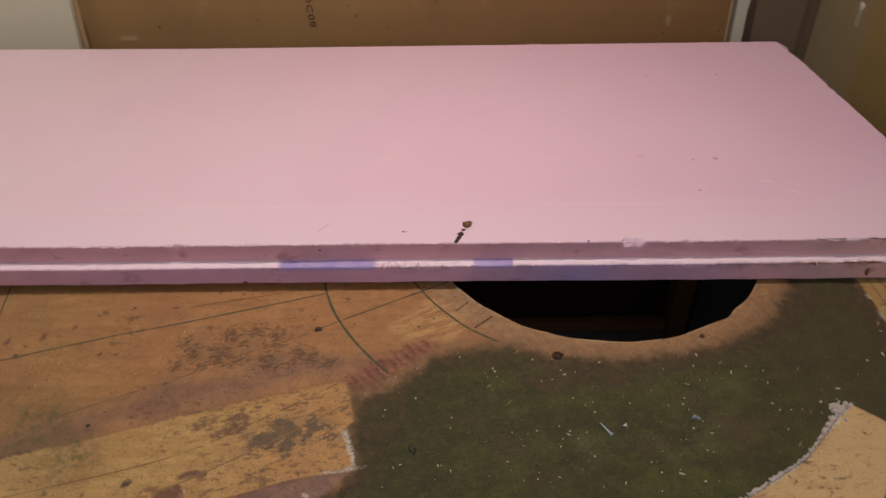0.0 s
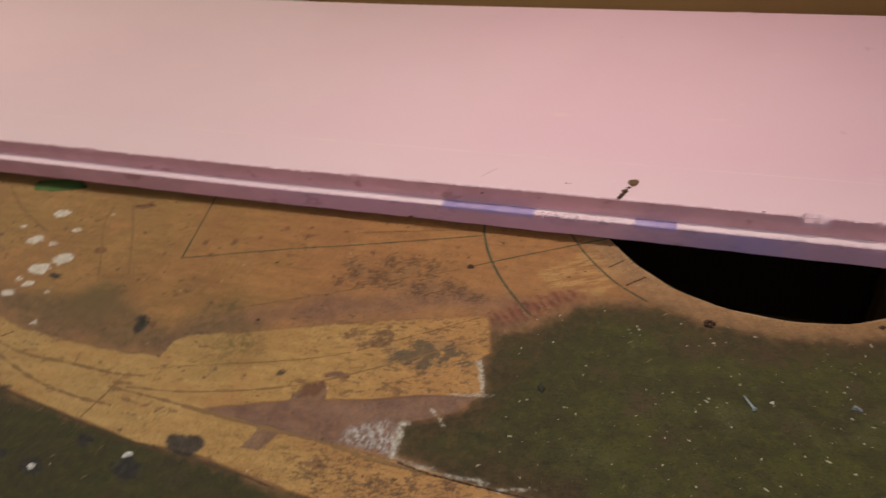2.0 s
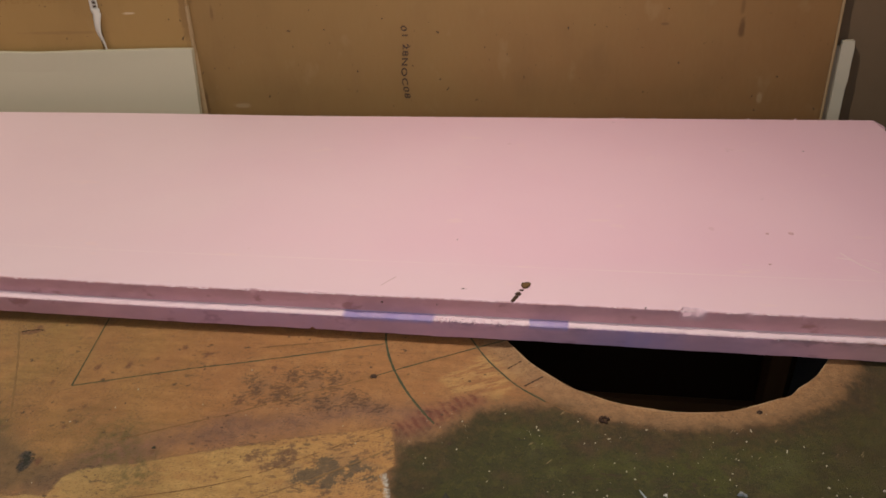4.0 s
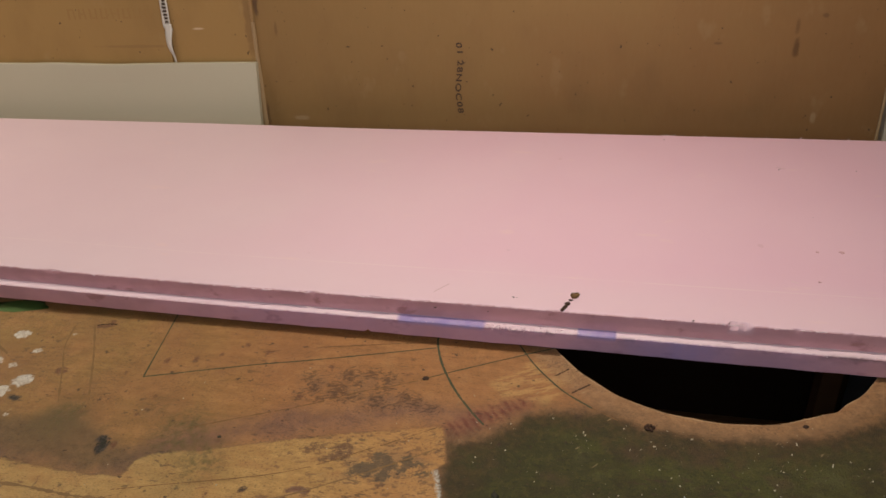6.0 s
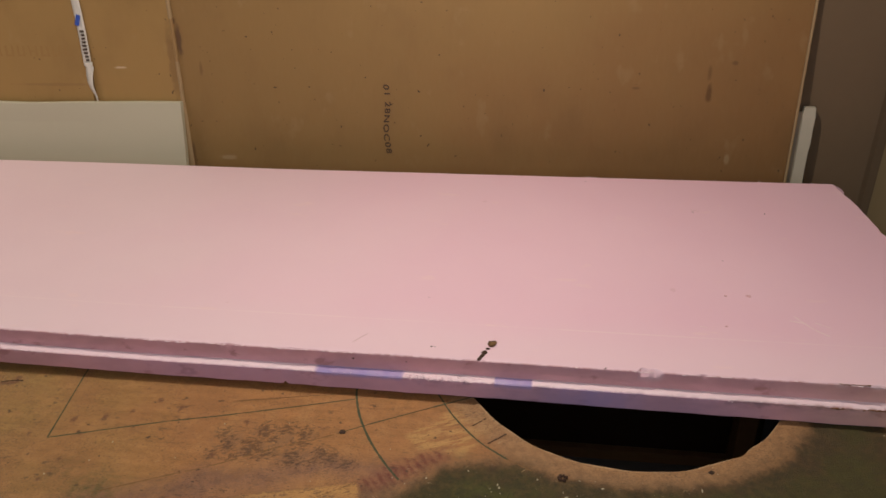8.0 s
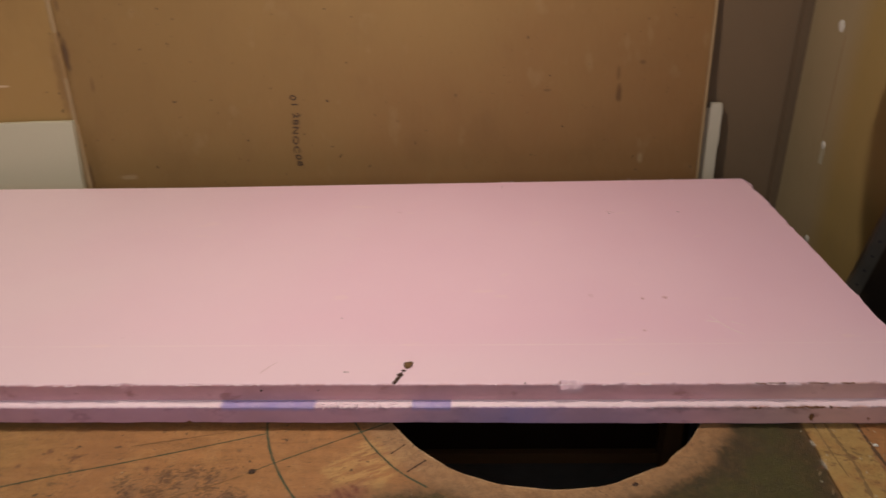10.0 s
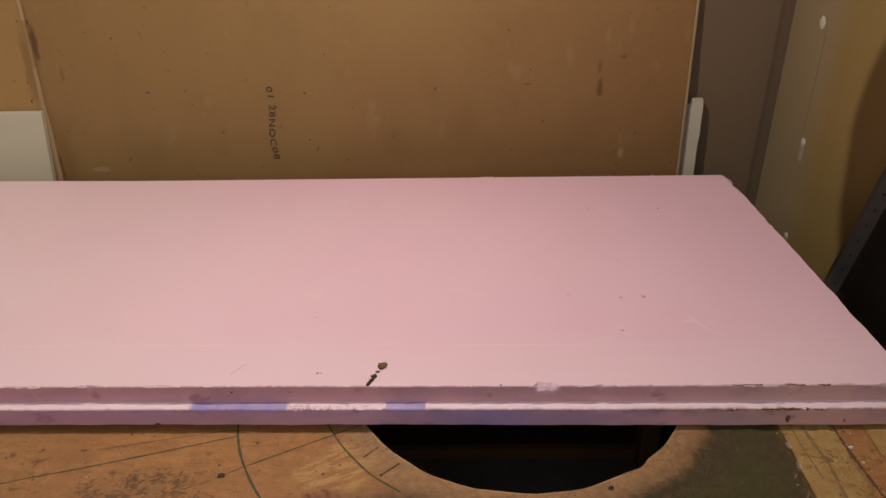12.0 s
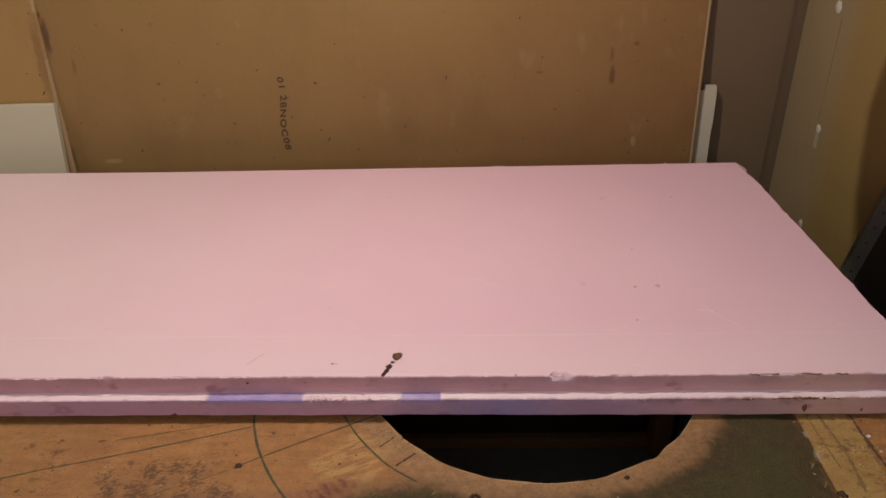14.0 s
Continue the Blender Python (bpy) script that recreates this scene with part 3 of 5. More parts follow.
for k, (y, z, r) in enumerate(((0.648, 0.313, 0.0085), (0.621, 0.107, 0.0065), (0.606, -0.075, 0.0060))):
    filler_spot(y, z, r, 20 + k)
part("filler_drip", box((X1 - 0.0008, 0.6145, 0.072), (X1, 0.6265, 0.105)), COMPOUND_THIN, side_wall, "thin smear of filler")
part("pencil_line", box((X1 - 0.0005, 0.6278, 0.12), (X1, 0.6287, 0.30), m=Matrix.Shear("XY", 3, (0, 0)).to_4x4()), PENCIL, side_wall, "thin vertical pencil line")

# ---- leaning sheets behind the bench ----
LEAN = 0.07


def leaned(x, y, z):
    """A point of the leaning stack: y is the gap in front of it."""
    return Vector((x, 0.7245 + 0.0289 * x + LEAN * z - y, z))


def lean_box(x0, x1, z0, z1, front, thick, bevel=0.001, steps=1):
    """A sheet that leans against the wall, its front face `front` ahead of the stack's plane."""
    bm = box((x0, -thick, z0), (x1, 0, z1), bevel)
    for v in bm.verts:
        v.co = leaned(v.co.x, front + v.co.y + 0.0, v.co.z)
    bmesh.ops.recalc_face_normals(bm, faces=bm.faces[:])
    return bm


main_board = tagged(new("plasterboard_sheet"), label="brown paper back of a plasterboard sheet leaning upright", category="plasterboard", group="leaning plasterboard sheets")
part("board_face", lean_box(-0.7002, 0.5366, Z0, 0.40, 0.0, 0.0127), PAPER, main_board)
part("edge_paper", lean_box(0.5371, 0.5427, Z0, 0.40, 0.0006, 0.0125, 0.002), PALE_PAPER, main_board, "pale folded paper edge")

mid_board = tagged(new("plasterboard_sheet"), label="tan plasterboard sheet with scuffs and a torn edge", category="plasterboard", group="leaning plasterboard sheets")
part("board_face", lean_box(-0.893, -0.7050, Z0, 0.40, 0.004, 0.0127), PAPER_WARM, mid_board)


def edge_strip(name, z0, z1, left, right, front, material, label, seed):
    """The folded paper edge of a sheet, its outline frayed and wavering."""
    bm, rows = bmesh.new(), []
    for k in range(91):
        z = z0 + (z1 - z0) * k / 90
        w = 0.0009 * noise.noise((seed, 1.7, z * 40)) + 0.0006 * noise.noise((seed, 5.1, z * 150))
        rows.append([bm.verts.new(leaned(x, d, z)) for x, d in ((left + w, front - 0.010), (left + 0.0005 + w, front), ((left + right) / 2, front + 0.0012), (right + 0.6 * w, front), (right + 0.6 * w, front - 0.010))])
    for p, q in zip(rows, rows[1:]):
        for k in range(4):
            bm.faces.new((p[k], p[k + 1], q[k + 1], q[k]))
    bmesh.ops.recalc_face_normals(bm, faces=bm.faces[:])
    return part(name, bm, material, mid_board, label, smooth=True)


edge_strip("edge_paper", Z0, 0.1485, -0.7165, -0.6995, 0.0040, PALE_PAPER, "pale bevelled paper edge", 1)
edge_strip("edge_paper", 0.1490, 0.238, -0.7068, -0.7006, 0.0044, PALE_PAPER, "frayed pale paper edge", 2)
edge_strip("edge_paper", 0.2385, 0.322, -0.7062, -0.7008, 0.0042, TAN_EDGE, "rubbed brown paper edge", 3)
edge_strip("edge_paper", 0.3225, 0.40, -0.7078, -0.7010, 0.0044, PALE_PAPER, "frayed pale paper edge", 4)
left_board = tagged(new("plasterboard_sheet"), label="tan plasterboard sheet with faint printing, taped along its end", category="plasterboard", group="leaning plasterboard sheets")
part("board_face", lean_box(-2.10, -0.9005, Z0, 0.40, 0.004, 0.0127), PAPER_WARM, left_board)


def flat_on_board(name, x0, x1, z0, z1, front, material, parent, label="", turn=0.0, thick=0.0006):
    cx, cz = (x0 + x1) / 2, (z0 + z1) / 2
    bm = box((x0 - cx, -thick, z0 - cz), (x1 - cx, 0, z1 - cz))
    m = Matrix.Rotation(turn, 4, "Y")
    for v in bm.verts:
        q = m @ v.co
        v.co = leaned(q.x + cx, front - q.y + 0.0, q.z + cz)
    bmesh.ops.recalc_face_normals(bm, faces=bm.faces[:])
    return part(name, bm, material, parent, label)


# printed code on the main sheet, reading downwards
def writing(text, x, z0, z1, height, parent):
    curve = bpy.data.curves.new("printed_code", "FONT")
    curve.body, curve.size, curve.align_x, curve.align_y = text, 0.02, "LEFT", "CENTER"
    curve.extrude, curve.offset, curve.space_character = 0.0001, 0.0004, 1.2
    temp = new("printed_code_curve", curve)
    bpy.context.view_layer.update()
    mesh = bpy.data.meshes.new_from_object(temp.evaluated_get(bpy.context.evaluated_depsgraph_get()))
    bpy.data.objects.remove(temp)
    pts = np.empty(len(mesh.vertices) * 3)
    mesh.vertices.foreach_get("co", pts)
    pts = pts.reshape(-1, 3)
    lo, hi = pts.min(0), pts.max(0)
    u = (pts[:, 0] - lo[0]) / (hi[0] - lo[0])
    v = (pts[:, 1] - lo[1]) / (hi[1] - lo[1]) - 0.5
    z = z1 + (z0 - z1) * u
    xx = x + v * height + 0.003 * np.sin(u * 7)
    yy = 0.7245 + 0.0289 * xx + LEAN * z - 0.0006 - pts[:, 2]
    mesh.vertices.foreach_set("co", np.stack([xx, yy, z], 1).ravel())
    mesh.update()
    return mesh_part("printed_code", mesh, INK, parent, "stamped black ink code")


writing("01 28NOC08", -0.2685, 0.0485, 0.192, 0.0122, main_board)

# printed end tape hanging loose at the seam
tape = tagged(new("edge_tape"), label="loose white printed paper tape peeling off the board end", category="tape")


def tape_strip(name, z0, z1, half, material, front, curl=0.0, xs=0.0, label=""):
    bm, rows = bmesh.new(), []
    for k in range(25):
        t = k / 24
        z = z0 + (z1 - z0) * t
        x = -0.898 + 0.010 * math.sin(2.2 * (z - 0.16) / 0.19) * (1 if z < 0.23 else 0.6) - 0.004 + xs
        x += 0.030 * curl * (1 - t) ** 1.4 - 0.007 * min(curl * 3, 1) * math.sin(math.pi * t) ** 2
        w = half * (1 - curl * (1 - t))
        tw = curl * 2.2 * (1 - t)
        crease = 0.0022 * curl * math.sin(17 * t + 1) * (1 - t)
        rows.append([bm.verts.new(leaned(x + s * w * math.cos(tw), front + 0.004 + s * w * math.sin(tw) + crease * (s * s - 0.3), z)) for s in (-1, -0.33, 0.33, 1)])
    for a, b in zip(rows, rows[1:]):
        for k in range(3):
            bm.faces.new((a[k], a[k + 1], b[k + 1], b[k]))
    ob = part(name, bm, material, tape, label, smooth=True)
    mod = ob.modifiers.new("thickness", "SOLIDIFY")
    mod.thickness = 0.0004
    return ob


tape_upper = tape_strip("tape_upper", 0.235, 0.40, 0.0085, TAPE_WHITE, 0.003)
tape_strip("tape_curl", 0.154, 0.237, 0.0098, TAPE_WHITE, 0.004, curl=0.36, xs=0.002, label="twisted torn tape end")
flat_on_board("blue_mark", -0.9035, -0.8945, 0.310, 0.332, 0.0085, TAPE_BLUE, tape_upper, "blue printed block", 0.35)
for k in range(9):
    z = 0.297 - k * 0.0072
    flat_on_board("print_bar", -0.8990 + 0.0012 * math.sin(k), -0.8905, z, z + 0.0042, 0.0085, INK, tape_upper, "black printed bar", 0.12 * math.sin(2.1 * k))
part("dark_gap", lean_box(-0.9004, -0.8935, Z0, 0.40, 0.0005, 0.008), TAN_EDGE, left_board, "brown seam between two sheets")

# faint rubbed printing: slim strokes, hardly darker than the paper
FADED = random.Random(6)
for k in range(8):
    x = -1.130 + k * 0.0265
    for dx in (0.0, FADED.uniform(0.010, 0.015)):
        flat_on_board("print_bar", x + dx, x + dx + FADED.uniform(0.0030, 0.0055), 0.248, 0.270, 0.00405, PALE_INK, left_board, "faded brown printed bar", FADED.uniform(-0.12, 0.12), 0.0002)
    z = FADED.choice((0.2485, 0.257, 0.266))
    flat_on_board("print_bar", x + 0.0035, x + 0.0125, z, z + 0.0035, 0.00425, PALE_INK, left_board, "faded brown printed bar", 0.0, 0.0002)


def wavy_sheet(x0, x1, top, front, thick, steps=60):
    """A thin sheet that leans more than the boards behind it, its upper edge slightly bent."""
    bm, rows = bmesh.new(), []
    for k in range(steps + 1):
        x = x0 + (x1 - x0) * k / steps
        z1 = top - 0.0022 * math.exp(-(((x + 1.02) / 0.10) ** 2)) + 0.0003 * math.sin(31 * x)
        bow = 0.003 * math.exp(-(((x + 1.02) / 0.14) ** 2))
        prof = ((0, 0.0008), (0, z1 - 0.04), (bow, z1 - 0.0012), (bow - 0.001, z1), (bow - thick + 0.001, z1), (bow - thick, z1 - 0.0012), (-thick, 0.0008))
        rows.append([bm.verts.new(leaned(x, front + d + 0.11 * (top - z), z)) for d, z in prof])
    for a, b in zip(rows, rows[1:]):
        for k in range(7):
            bm.faces.new((a[k], a[(k + 1) % 7], b[(k + 1) % 7], b[k]))
    bm.faces.new(rows[0])
    bm.faces.new(rows[-1][::-1])
    bmesh.ops.recalc_face_normals(bm, faces=bm.faces[:])
    return bm


white_sheet = tagged(part("white_sheet", wavy_sheet(-1.75, -0.7020, 0.157, 0.0170, 0.0110), WHITE_SHEET), label="smooth off-white hardboard sheet leaning before the plasterboard", category="hardboard sheet")
LATH_SIDE = plain("shaded_grey_lath", (0.235, 0.190, 0.135), (0.30, 0.25, 0.18), 20, 0.6)


def lath_body():
    """A narrow lath with a slightly worn, wavering edge."""
    bm, rings = bmesh.new(), []
    for k in range(61):
        z = Z0 + (0.1485 - Z0) * k / 60
        w = 0.0008 * noise.noise((0, 3.3, z * 30)) - (0.0016 if z < 0.072 else 0.0)
        cap = 0.002 if k == 60 else 0.0
        plan = ((0.5535 + cap, -0.008), (0.5537 + cap, -0.0068 - cap * 0.5), (0.5767 + w - cap, -0.0068 - cap * 0.5), (0.5779 + w - cap, -0.0080), (0.5779 + w - cap, -0.0190), (0.5535 + cap, -0.0190))
        rings.append([bm.verts.new(leaned(x, d, z)) for x, d in plan])
    for a, b in zip(rings, rings[1:]):
        for k in range(6):
            bm.faces.new((a[k], a[(k + 1) % 6], b[(k + 1) % 6], b[k]))
    bm.faces.new(rings[0])
    bm.faces.new(rings[-1][::-1])
    bmesh.ops.recalc_face_normals(bm, faces=bm.faces[:])
    return bm


lath = tagged(part("white_lath", lath_body(), WHITE_TRIM), label="narrow white painted wooden lath standing upright", category="lath")
# darker strip beside the lath: its shaded side put into the colour
part("lath_shaded_side", lean_box(0.5433, 0.5530, Z0, 0.140, -0.0095, 0.006, 0.001), LATH_SIDE, lath, "grey-brown strip for the lath's shaded side")

# ---- slotted steel upright ----
upright = tagged(new("steel_angle"), label="galvanised slotted steel angle leaning beside the bench", category="metal bracket")
LEANED = Matrix.Translation((0.6393, 0.30, 0.0)) @ Matrix.Rotation(0.1238, 4, "Y") @ Matrix.Rotation(0.150, 4, "X") @ Matrix.Rotation(radians(-28), 4, "Z")
flange = part("front_flange", box((0, 0, -0.90), (0.0195, 0.002, 0.34), 0.0006, m=LEANED), STEEL, upright)
part("side_flange", box((0, 0.002, -0.90), (0.002, 0.034, 0.34), 0.0006, m=LEANED), STEEL, upright)
for k in range(24):
    bm = bmesh.new()
    bmesh.ops.create_cone(bm, cap_ends=True, segments=12, radius1=0.0019, radius2=0.0019, depth=0.0008)
    bmesh.ops.transform(bm, matrix=LEANED @ pose(0.0100, -0.0003, -0.28 + 0.026 * k, 90), verts=bm.verts[:])
    part("slot", bm, BLACK_HOLE, flange, "punched bolt hole")


DARK_PANEL = plain("dark_brown_panel", (0.018, 0.011, 0.005), (0.036, 0.022, 0.010), 9, 0.85)


def slanted_panel():
    """A board against the side wall whose rear edge slants with the steel."""
    plan = [(-0.60, Z0), (0.44, Z0), (0.44, -0.17), (0.370, 0.0), (0.332, 0.10), (0.300, 0.20), (-0.60, 0.20)]
    bm = bmesh.new()
    rings = [[bm.verts.new((x, y, z)) for y, z in plan] for x in (0.698, 0.7193)]
    bm.faces.new(rings[0])
    bm.faces.new(rings[1][::-1])
    for k in range(len(plan)):
        m = (k + 1) % len(plan)
        bm.faces.new((rings[0][k], rings[1][k], rings[1][m], rings[0][m]))
    bmesh.ops.recalc_face_normals(bm, faces=bm.faces[:])
    return bm


cabinet = tagged(new("dark_panel"), label="dark brown wooden panel leaning behind the steel angle", category="panel")
part("side_panel", slanted_panel(), DARK_PANEL, cabinet)
part("base_panel", box((0.595, -0.55, Z0), (0.715, 0.20, -0.30), 0.002), JOIST, cabinet, "dark brown wooden plinth")


# ---- the bench ----
def segment_distance(px, py, ax, ay, bx, by):
    dx, dy = bx - ax, by - ay
    t = np.clip(((px - ax) * dx + (py - ay) * dy) / (dx * dx + dy * dy + 1e-12), 0, 1)
    return np.hypot(px - ax - t * dx, py - ay - t * dy)


def outline(px, py, points):
    """Signed distance to a closed plan outline, minus inside."""
    d, inside = np.full(px.shape, 9.0), np.zeros(px.shape, bool)
    for (ax, ay), (bx, by) in zip(points, points[1:] + points[:1]):
        d = np.minimum(d, segment_distance(px, py, ax, ay, bx, by))
        cross = ((ay > py) != (by > py)) & (px < (bx - ax) * (py - ay) / (by - ay + 1e-12) + ax)
        inside ^= cross
    return np.where(inside, -d, d)


LEAF = [(-0.127, -0.156), (-0.217, -0.179), (-0.301, -0.205), (-0.367, -0.228), (-0.414, -0.240), (-0.428, -0.251), (-0.432, -0.275), (-0.465, -0.277),
        (-0.530, -0.276), (-0.604, -0.268), (-0.656, -0.253), (-0.700, -0.232), (-0.766, -0.192), (-0.85, -0.11), (-0.96, -0.15), (-0.85, -0.245),
        (-0.72, -0.300), (-0.634, -0.326), (-0.586, -0.337), (-0.541, -0.347), (-0.462, -0.361), (-0.391, -0.373), (-0.333, -0.373), (-0.284, -0.381),
        (-0.239, -0.388), (-0.15, -0.395), (-0.05, -0.405), (-0.04, -0.357), (-0.088, -0.350), (-0.162, -0.341), (-0.220, -0.337), (-0.313, -0.329),
        (-0.355, -0.327), (-0.278, -0.301), (-0.208, -0.285), (-0.159, -0.270), (-0.119, -0.262), (-0.108, -0.256), (-0.113, -0.234), (-0.122, -0.218),
        (-0.111, -0.205), (-0.119, -0.174)]
GLUE = [(-0.355, -0.327), (-0.278, -0.301), (-0.208, -0.285), (-0.159, -0.268), (-0.119, -0.262), (-0.108, -0.257), (-0.125, -0.281), (-0.151, -0.296),
        (-0.170, -0.304), (-0.171, -0.319), (-0.166, -0.338), (-0.220, -0.337), (-0.270, -0.336), (-0.279, -0.357), (-0.296, -0.358), (-0.291, -0.334), (-0.313, -0.330)]
GLUE_SPOT = [(-0.278, -0.302), (-0.275, -0.288), (-0.258, -0.274), (-0.249, -0.279), (-0.245, -0.292)]
GLUE_DASH = [(-0.258, -0.267), (-0.253, -0.258), (-0.238, -0.259), (-0.236, -0.266)]
PATCH = [(0.352, -0.193), (0.311, -0.231), (0.286, -0.255), (0.259, -0.272), (0.229, -0.289), (0.18, -0.315), (0.20, -0.375), (0.27, -0.345), (0.325, -0.305), (0.37, -0.255), (0.392, -0.232)]
STRIP = [(0.446, 0.03), (0.4445, -0.011), (0.4450, -0.038), (0.4430, -0.068), (0.4415, -0.095), (0.4415, -0.13), (0.440, -0.35), (0.498, -0.35), (0.5015, -0.10), (0.5025, -0.044), (0.5045, 0.03)]
SIDE_STRIP = [(0.538, 0.03), (0.5370, -0.05), (0.5362, -0.35), (0.60, -0.35), (0.60, 0.03)]
GREEN = [(-0.115, -0.178), (-0.086, -0.168), (-0.054, -0.142), (-0.020, -0.119), (0.021, -0.110), (0.055, -0.117), (0.094, -0.128), (0.150, -0.131),
         (0.209, -0.126), (0.267, -0.107), (0.313, -0.079), (0.350, -0.040), (0.365, -0.013), (0.372, 0.05), (0.449, 0.05), (0.445, -0.13), (0.448, -0.70),
         (-1.40, -0.70), (-1.40, -0.10), (-0.96, -0.15), (-0.85, -0.245), (-0.634, -0.326), (-0.462, -0.361), (-0.333, -0.373), (-0.239, -0.388),
         (-0.05, -0.405), (-0.04, -0.357), (-0.088, -0.350), (-0.166, -0.338), (-0.171, -0.319), (-0.170, -0.304), (-0.151, -0.296), (-0.125, -0.281), (-0.108, -0.256), (-0.113, -0.234), (-0.111, -0.205)]
WASH = [(-0.127, -0.150), (-0.10, -0.158), (-0.07, -0.128), (-0.16, -0.112), (-0.28, -0.145), (-0.42, -0.205), (-0.47, -0.262), (-0.62, -0.250), (-0.72, -0.200), (-0.80, -0.13),
        (-0.85, -0.03), (-0.90, -0.05), (-0.86, -0.13), (-0.70, -0.24), (-0.60, -0.275), (-0.43, -0.28), (-0.37, -0.23), (-0.217, -0.180)]
GRIME = [(-0.76, -0.15), (-0.673, -0.218), (-0.583, -0.206), (-0.571, -0.182), (-0.529, -0.190), (-0.455, -0.226), (-0.418, -0.243), (-0.426, -0.274), (-0.467, -0.278), (-0.554, -0.271), (-0.646, -0.252), (-0.74, -0.20)]
SLEEPER = [(-0.123, -0.152), (-0.094, -0.127), (-0.066, -0.107), (-0.042, -0.098), (-0.034, -0.112), (-0.057, -0.128), (-0.078, -0.149), (-0.112, -0.176)]
SMUDGE = [(-0.313, -0.092), (-0.302, -0.132), (-0.177, -0.135), (-0.185, -0.082)]
SCAR = [(-0.235, -0.222), (-0.225, -0.240), (-0.152, -0.246), (-0.108, -0.212), (-0.125, -0.190), (-0.165, -0.184), (-0.220, -0.200)]
FROST = [(-0.216, -0.334), (-0.212, -0.316), (-0.182, -0.303), (-0.167, -0.319), (-0.165, -0.339)]
CHIP = [(-0.085, -0.080), (-0.045, -0.030), (-0.010, -0.020), (0.010, -0.048), (-0.020, -0.105), (-0.060, -0.108)]
HOLE_X, HOLE_Y, HOLE_R = 0.159, 0.0957, 0.2022


def hole_radius(a):
    """The jigsawn hole is not quite round."""
    bump = 0.0038 * math.exp(-(((a + 0.95) / 0.06) ** 2))
    return HOLE_R + bump + 0.0007 * math.sin(9 * a + 1) + 0.0005 * math.sin(23 * a)


# stained patches: plan place and two half sizes of each blot
SMUDGE_BLOTS = ((-0.295, -0.097, 0.0061, 0.0076), (-0.297, -0.131, 0.0040, 0.0054), (-0.285, -0.114, 0.0051, 0.0117), (-0.274, -0.132, 0.0051, 0.0045), (-0.266, -0.107, 0.0040, 0.0045), (-0.249, -0.088, 0.0081, 0.0114), (-0.256, -0.117, 0.0092, 0.0149), (-0.236, -0.125, 0.0073, 0.0054), (-0.226, -0.083, 0.0092, 0.0073), (-0.238, -0.101, 0.0041, 0.0051), (-0.203, -0.087, 0.0071, 0.0082), (-0.203, -0.105, 0.0073, 0.0073), (-0.208, -0.124, 0.0061, 0.0063), (-0.202, -0.134, 0.0092, 0.0032), (-0.176, -0.118, 0.0061, 0.0092), (-0.163, -0.124, 0.0051, 0.0082), (-0.179, -0.129, 0.0061, 0.0022), (-0.144, -0.131, 0.0051, 0.0041))
SCAR_BLOTS = ((-0.189, -0.226, 0.0175, 0.0095), (-0.177, -0.212, 0.0102, 0.0104), (-0.195, -0.230, 0.0112, 0.0063), (-0.166, -0.219, 0.0112, 0.0063), (-0.151, -0.210, 0.0071, 0.0082), (-0.153, -0.223, 0.0063, 0.0045), (-0.139, -0.212, 0.0082, 0.0032), (-0.171, -0.233, 0.0073, 0.0082), (-0.131, -0.223, 0.0133, 0.0020))
SCUFF_BLOTS = ((-0.266, -0.287, 0.0135, 0.0070), (-0.258, -0.279, 0.0070, 0.0060), (-0.222, -0.212, 0.0133, 0.0076), (-0.220, -0.200, 0.0102, 0.0054), (-0.232, -0.218, 0.0073, 0.0045), (-0.253, -0.208, 0.0102, 0.0045), (-0.252, -0.202, 0.0061, 0.0032), (-0.179, -0.269, 0.0061, 0.0032), (-0.196, -0.270, 0.0041, 0.0022), (-0.195, -0.262, 0.0020, 0.0022), (-0.165, -0.174, 0.0014, 0.0022), (-0.218, -0.190, 0.0032, 0.0030), (-0.170, -0.185, 0.0081, 0.0020), (-0.159, -0.177, 0.0063, 0.0020), (-0.132, -0.169, 0.0020, 0.0020), (-0.171, -0.245, 0.0051, 0.0022), (-0.273, -0.217, 0.0032, 0.0022), (-0.137, -0.197, 0.0081, 0.0010), (-0.156, -0.262, 0.0041, 0.0022), (-0.121, -0.190, 0.0022, 0.0051))
RUST_BLOTS = ((-0.262, -0.285, 0.0095, 0.0070), (-0.256, -0.278, 0.0060, 0.0050), (-0.248, -0.261, 0.0082, 0.0036), (-0.238, -0.264, 0.0041, 0.0054), (-0.255, -0.265, 0.0041, 0.0032), (-0.300, -0.271, 0.0041, 0.0041), (-0.334, -0.284, 0.0022, 0.0032))
DOT_BLOTS = ((-0.399, -0.049, 0.0030, 0.0045), (-0.366, -0.062, 0.0022, 0.0036), (-0.360, -0.057, 0.0071, 0.0022), (-0.278, -0.076, 0.0030, 0.0041), (-0.295, -0.132, 0.0032, 0.0045), (-0.370, -0.224, 0.0032, 0.0020), (-0.450, -0.086, 0.0032, 0.0067), (-0.344, -0.095, 0.0020, 0.0014), (-0.184, -0.076, 0.0092, 0.0020), (-0.422, -0.072, 0.0022, 0.0032))
